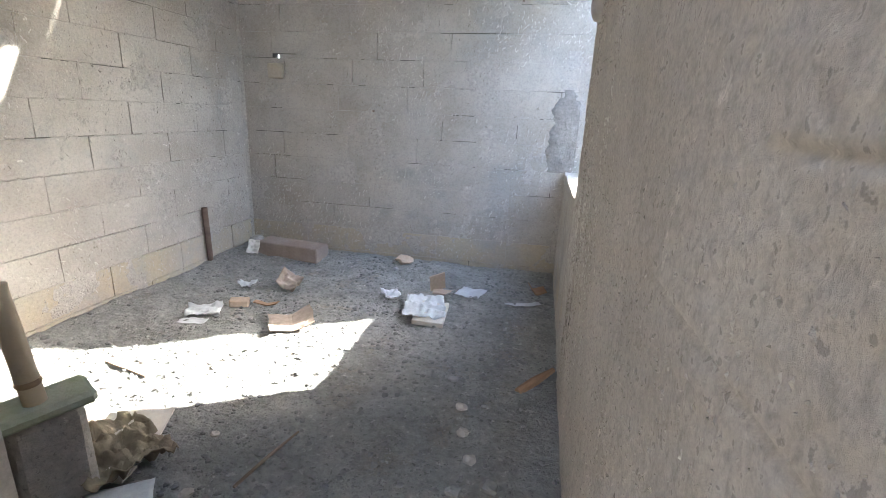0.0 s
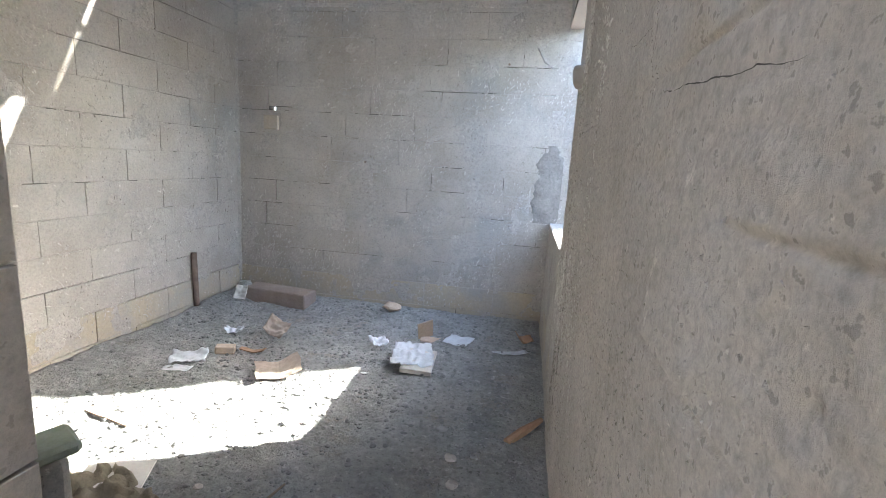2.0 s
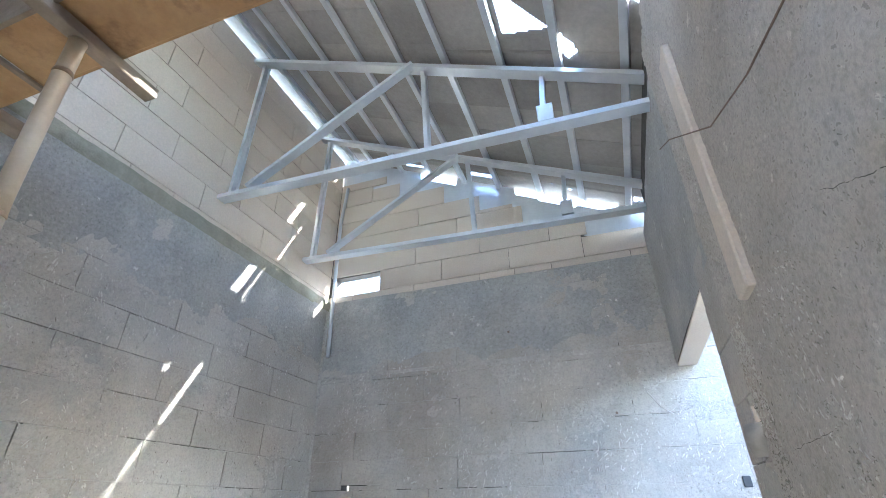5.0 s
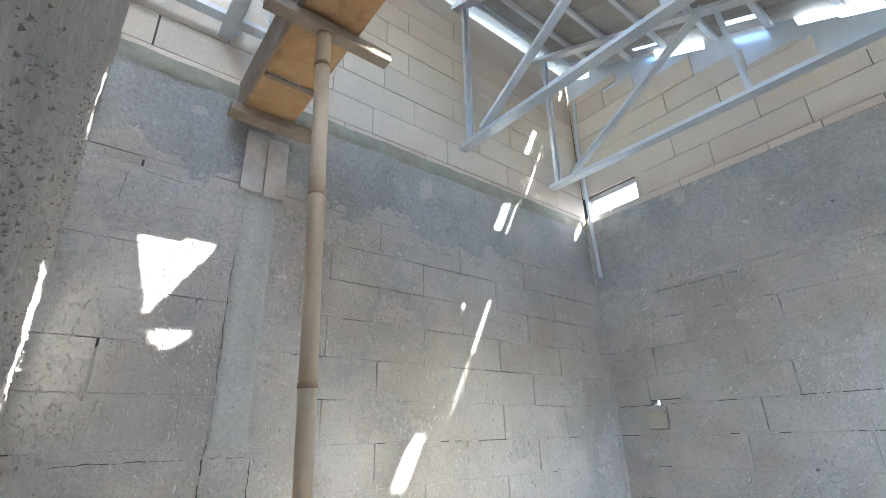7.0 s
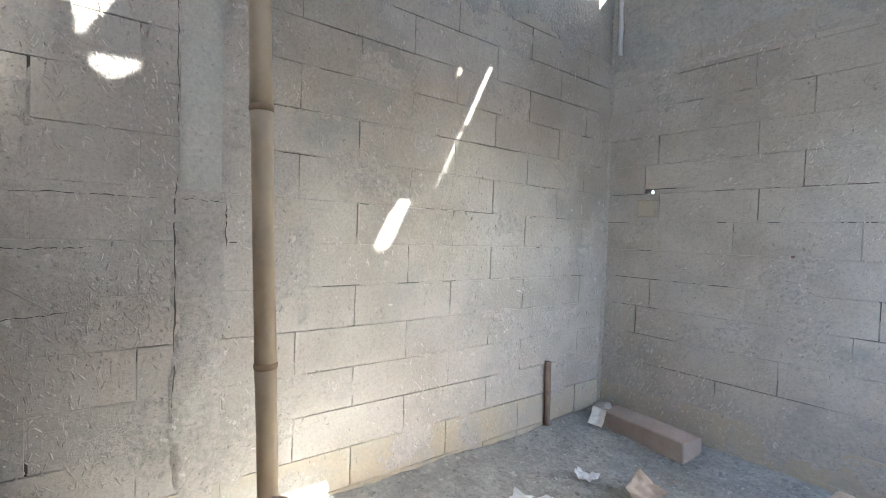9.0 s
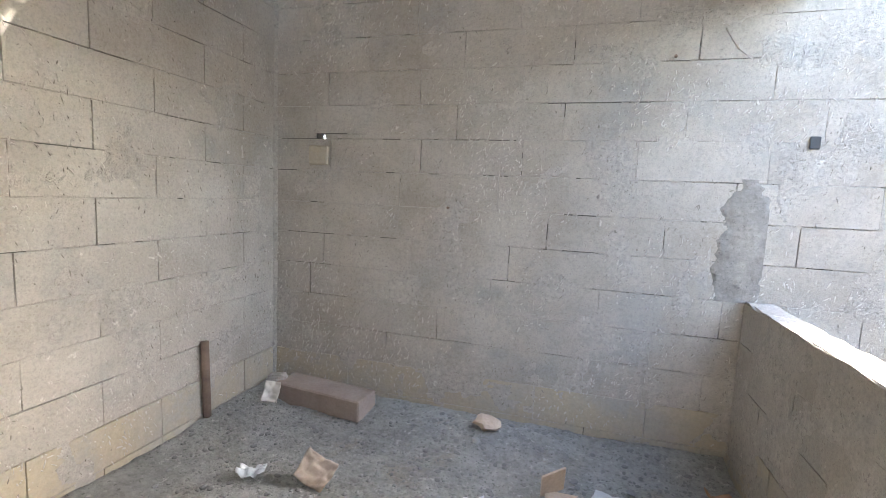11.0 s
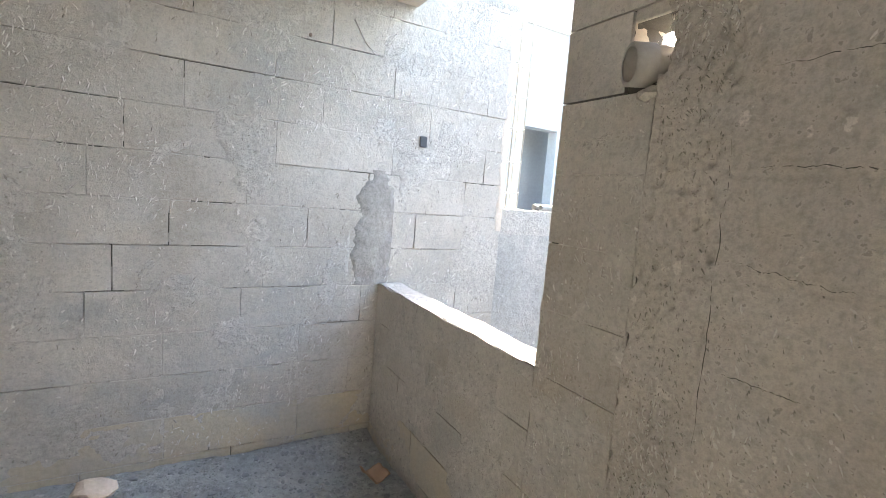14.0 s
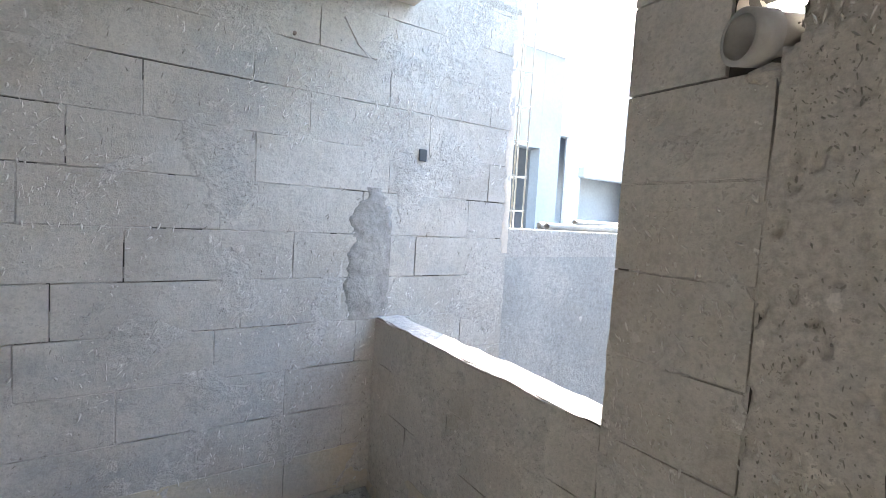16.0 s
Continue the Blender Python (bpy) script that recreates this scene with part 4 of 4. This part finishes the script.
leaf("plastic_scrap", -1.66, 3.30, gz(-1.66, 3.3) + 0.03, 0.12, 0.07, 0.02, M_BAG, "small twist of pale blue plastic", "plastic", 7, (12, 0, 20), 0.002, 0.03)
leaf("plastic_scrap", -1.66, 2.84, gz(-1.66, 2.84) + 0.02, 0.22, 0.20, 0.01, M_BAG, "flattened clear plastic wrapper", "plastic", 8, (0, 0, 30), 0.002, 0.018, 16)
leaf("plastic_scrap", -1.62, 2.68, gz(-1.62, 2.68) + 0.012, 0.16, 0.08, 0.0, M_BAG, "flat strip of pale plastic", "plastic", 9, (0, 0, 12), 0.002, 0.006)
leaf("folded_card", -1.02, 2.80, gz(-1.02, 2.8) + 0.015, 0.26, 0.22, 0.045, M_PAPER, "folded piece of brown card on the ground", "cardboard", 4, (4, -6, 32), 0.004, 0.004)
leaf("crumpled_paper", -1.36, 3.36, gz(-1.36, 3.36) + 0.06, 0.15, 0.14, 0.06, M_PAPER, "crumpled brown and white paper wad", "paper", 10, (40, 30, 10), 0.003, 0.03, 16)
brk = thing("brick_piece", box(-0.06, 0.06, -0.035, 0.035, 0, 0.05, 0.006), M_CERBACK, "broken piece of buff brick", "brick")
brk.matrix_basis = pose(-1.50, 2.97, gz(-1.5, 2.97), 0, 3, 25)
leaf("bark_strip", -1.33, 3.02, gz(-1.33, 3.02) + 0.012, 0.17, 0.04, 0.02, M_CHIP, "thin buff wood splinter", "splinter", 11, (0, 0, 8), 0.006, 0.004)
rubble("stone", -0.69, 4.08, 0.0, 0.075, M_CERBACK, "buff angular stone by the wall foot", 21, 0.5)
rubble("stone", -0.72, 3.93, -0.04, 0.025, M_STONE, "small grey stone by the wall foot", 22)
leaf("brown_shard", 0.42, 3.80, gz(0.42, 3.8) + 0.02, 0.13, 0.09, 0.05, M_CHIP, "rusty brown curled shard", "shard", 12, (10, 15, 20), 0.005, 0.008)
leaf("pale_strip", 0.34, 3.50, gz(0.34, 3.5) + 0.012, 0.24, 0.05, 0.02, M_BAG, "pale strip of plastic by the wall", "plastic", 14, (0, 0, 18), 0.003, 0.008)
stk = thing("wood_offcut", tube([(-0.13, -0.05, 0), (-0.02, 0.0, 0.015), (0.12, 0.075, 0.02)], [0.020, 0.024, 0.013], 7), M_CHIP, "orange-brown wood offcut lying by the wall", "wood")
stk.matrix_basis = pose(0.46, 2.54, gz(0.46, 2.54) + 0.01, 0, 0, 26)
thing("thin_stick", tube([(-0.56, 1.58, gz(-0.56, 1.58) + 0.01), (-0.53, 1.75, gz(-0.53, 1.75) + 0.016), (-0.49, 1.90, gz(-0.49, 1.9) + 0.01)], [0.006, 0.007, 0.004], 7), M_WOOD, "thin dry stick on the ground", "stick")
leaf("dark_board", -1.55, 2.15, gz(-1.55, 2.15) + 0.012, 0.30, 0.05, 0.0, M_WOOD, "thin dark splinter of board in the sun", "splinter", 15, (0, 0, -12), 0.01, 0.002)
plate = thing("white_offcut", box(-0.12, 0.12, -0.08, 0.08, 0, 0.008, 0.002), M_CERAMIC, "white flat offcut lying on the ground", "offcut")
plate.matrix_basis = pose(-1.13, 1.76, gz(-1.13, 1.76) + 0.02, 4, 3, 22)
leaf("plastic_sheet", -0.87, 1.42, gz(-0.87, 1.42) + 0.02, 0.20, 0.16, 0.0, M_BAG, "flat scrap of milky plastic sheet", "plastic", 16, (0, 0, 35), 0.003, 0.006)
leaf("white_shard", -0.98, 1.53, gz(-0.98, 1.53) + 0.025, 0.09, 0.07, 0.01, M_CERAMIC, "small white ceramic shard on the ground", "shard", 17, (0, 0, 10), 0.008, 0.004)
leaf("sacking", -1.06, 1.60, gz(-1.06, 1.6) + 0.04, 0.36, 0.28, 0.03, M_CLOTH, "crumpled dirty sack cloth on the ground", "sack", 18, (0, 0, -20), 0.006, 0.05, 24)
# the block under the bamboo prop
base = thing("mossy_block", box(-0.10, 0.10, -0.075, 0.075, 0, 0.36, 0.025), M_SKIM, "rough concrete block stained green, carrying a bamboo prop", "block")
for v in base.data.vertices:
    v.co += 0.012 * noise.noise_vector(v.co * 8)
base.matrix_basis = pose(-1.09, 1.42, F - 0.02, 0, 0, 60)
top = thing("mossy_plank", box(-0.125, 0.125, -0.08, 0.08, 0, 0.045, 0.014), M_ALGAE, "green algae-stained slab lying on a block", "slab")
top.matrix_basis = pose(-1.08, 1.42, F + 0.335, 0, -3, 62)


def build_gravel():
    rnd = random.Random(77)
    verts, faces = [], []
    ico = bmesh.new()
    bmesh.ops.create_icosphere(ico, subdivisions=1, radius=1)
    base_v = [v.co.copy() for v in ico.verts]
    base_f = [[v.index for v in f.verts] for f in ico.faces]
    ico.free()
    for i in range(15000):
        x, y = rnd.uniform(L + 0.03, R - 0.03), 0.55 + (B - 0.6) * rnd.random()
        clump = noise.noise(Vector((x * 1.7, y * 1.7, 3)))
        if rnd.random() > 0.55 + 0.7 * clump:
            continue
        r = 0.0035 + 0.012 * rnd.random() ** 4 + (0.012 if rnd.random() < 0.008 else 0)
        z = gz(x, y) + r * 0.2
        o = Vector((rnd.random() * 50, rnd.random() * 50, 0))
        sx, sy, sz = rnd.uniform(0.7, 1.4), rnd.uniform(0.7, 1.3), rnd.uniform(0.45, 0.8)
        n0 = len(verts)
        for c in base_v:
            k = r * (1 + 0.5 * noise.noise(c + o))
            verts.append((x + c.x * k * sx, y + c.y * k * sy, z + c.z * k * sz))
        faces += [[n0 + j for j in f] for f in base_f]
    me = bpy.data.meshes.new("gravel")
    me.from_pydata(verts, [], faces)
    me.materials.append(M_STONE)
    tagged(new("gravel", me), "loose grey grit and small stones on the earth floor", "gravel", "", "stuff")


build_gravel()
rnd = random.Random(5)
for i, (x, y) in enumerate(((0.18, 1.75), (0.21, 1.93), (0.12, 2.25), (0.30, 1.80), (0.16, 2.08), (-0.33, 1.45), (-0.62, 1.50), (-0.70, 1.52), (-0.74, 1.44), (-0.40, 1.52), (-0.55, 1.42), (-0.80, 1.80), (0.05, 2.45))):
    rubble("stone", x, y, gz(x, y) + 0.008, rnd.uniform(0.017, 0.032), M_SPATTER if i % 3 else M_STONE, "small pale stone chip on the earth floor", 40 + i, 0.5, "stone", "stone chips")

# ---- beyond the window ----
def build_low_wall():
    w = structure("wall_low", box(EXT + 0.002, 5.0, B + 0.02, B + 0.16, F - 0.1, 1.262, 0.004), M_SKIM, "low grey cement wall with a raw top, streaked and patched", "wall")
    part("streaked_render", sheet((EXT, B + 0.016, F), (3.6, 0, 0), (0, 0, 1.10 - F), 160, 50, lambda p: 0.006 * fbm(p, 3, 4) + 0.003), M_DARK, w, "old streaked grey render", True)
    return w


build_low_wall()


def build_cage():
    c = tagged(empty("rebar_cage", 1.46, B + 0.09, 1.26), "rusty column cage of four bars tied by square links", "rebar cage")
    inv = Matrix.Translation((-1.46, -B - 0.09, -1.26))
    for dx in (-0.045, 0.045):
        for dy in (-0.04, 0.04):
            part("bar", tube([(1.46 + dx, B + 0.09 + dy, 1.2), (1.47 + dx, B + 0.09 + dy, 3.9)], [0.005, 0.005], 8), M_PVC, c, "", True).matrix_basis = inv
    for k in range(13):
        z = 1.36 + 0.2 * k
        bm = bmesh.new()
        x, y = 1.46, B + 0.09
        q = [(x - 0.05, y - 0.045), (x + 0.05, y - 0.045), (x + 0.05, y + 0.045), (x - 0.05, y + 0.045)]
        for a, b in zip(q, q[1:] + q[:1]):
            tube([(*a, z), (*b, z + 0.01)], [0.004, 0.004], 6, True, bm)
        part("link", bm, M_PVC, c).matrix_basis = inv


build_cage()
for i, (y, x, a) in enumerate(((B + 0.06, 1.72, 2), (B + 0.11, 1.70, -3), (B + 0.09, 2.0, 5))):
    p = thing("loose_pipe", tube([(0, 0, 0), (0.9, 0.02, 0)], [0.022, 0.022], 12, False), M_PVC, "pale dusty pipe lying on the low wall", "pipe", "pipes on the wall", smooth=True)
    p.matrix_basis = pose(x, y, 1.285 + (0.03 if i == 2 else 0), 0, 0, a)
# closed box on the wall; the hole's shade is put into its colour
slot = thing("socket_hole", box(0.748, 0.793, B - 0.012, B - 0.001, 1.57, 1.63, 0.004), M_INSIDE_SHADE, "small solid box coloured with the shade of a socket hole", "socket")


def build_neighbour():
    h = tagged(empty("neighbour_house", 5.5, 7.6, F), "unfinished grey rendered house with raw openings behind the low wall", "house")
    inv = Matrix.Translation((-5.5, -7.6, -F))

    def add(name, bm, m, label=""):
        part(name, bm, m, h, label).matrix_basis = inv
    # wall with a window, a door and an arched recess left open
    x0, x1, y0, y1 = 2.0, 5.15, 7.5, 7.7
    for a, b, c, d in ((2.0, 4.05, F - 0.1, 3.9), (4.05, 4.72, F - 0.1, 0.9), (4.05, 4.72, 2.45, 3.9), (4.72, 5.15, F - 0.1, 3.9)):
        add("wall", box(a + 0.001, b - 0.001, y0, y1, c, d), M_FACADE_SHADED, "grey wall with its shade put into the colour")
    for a, b, c, d in ((5.15, 5.25, F - 0.1, 3.35), (5.25, 5.58, 2.75, 3.35), (5.58, 5.85, F - 0.1, 3.35), (5.85, 7.4, 2.2, 3.35), (5.85, 7.4, F - 0.1, 0.4), (7.4, 9.5, F - 0.1, 3.35)):
        add("wall", box(a + 0.001, b - 0.001, y0 + 0.15, y1 + 0.1, c, d), M_FACADE, "pale rendered wall")
    add("recess", box(3.9, 9.5, 8.2, 8.3, F - 0.1, 3.3), M_FACADE_SHADED, "inner wall with its shade put into the colour")
    add("ceiling_slab", box(2.0, 9.5, 7.9, 9.0, 3.35, 3.5), M_FACADE)
    add("door_post", box(5.50, 5.575, 7.62, 7.7, F, 2.75, 0.006), M_WHITE, "white door post")
    add("window_head", box(5.8, 7.45, 7.52, 7.7, 2.12, 2.3, 0.02), M_FACADE, "projecting concrete head")
    add("parapet", box(4.4, 9.5, 8.6, 8.75, 3.5, 4.3), M_WHITE, "white parapet")
    # unseen slab, added only to keep sky light off the facade
    add("upper_slab", box(0.9, 4.2, 5.6, 7.4, 5.0, 5.16, 0.01), M_FACADE, "unseen slab added to shade the house front")
    add("fascia", box(2.0, 5.2, 7.35, 7.75, 3.9, 4.6, 0.01), M_WHITE, "white eaves fascia")
    return h


build_neighbour()
far = tagged(empty("far_house", 12, 15, F), "pale distant house with a flat roof", "house")
inv = Matrix.Translation((-12, -15, -F))
part("wall", box(6.5, 18, 14, 20, F, 5.2), M_FACADE, far).matrix_basis = inv
part("roof", box(6.3, 18.2, 13.8, 20.2, 5.2, 5.4), M_WHITE, far).matrix_basis = inv
for x in (8.0, 10.2, 12.4):
    part("window", box(x, x + 1.1, 13.97, 14.05, 2.9, 4.2), M_INSIDE_SHADE, far).matrix_basis = inv


# dark pegs added where the block wall has small dark dot holes
for x, z in ((-1.02, 1.205), (0.13, 2.02), (-0.55, 2.66)):
    thing("nail", tube([(x, B - 0.016, z), (x + 0.004, B + 0.01, z)], [0.008, 0.006], 8), M_IRON, "small dark peg standing in for a dot hole in the block wall", "nail", "nails in the wall")
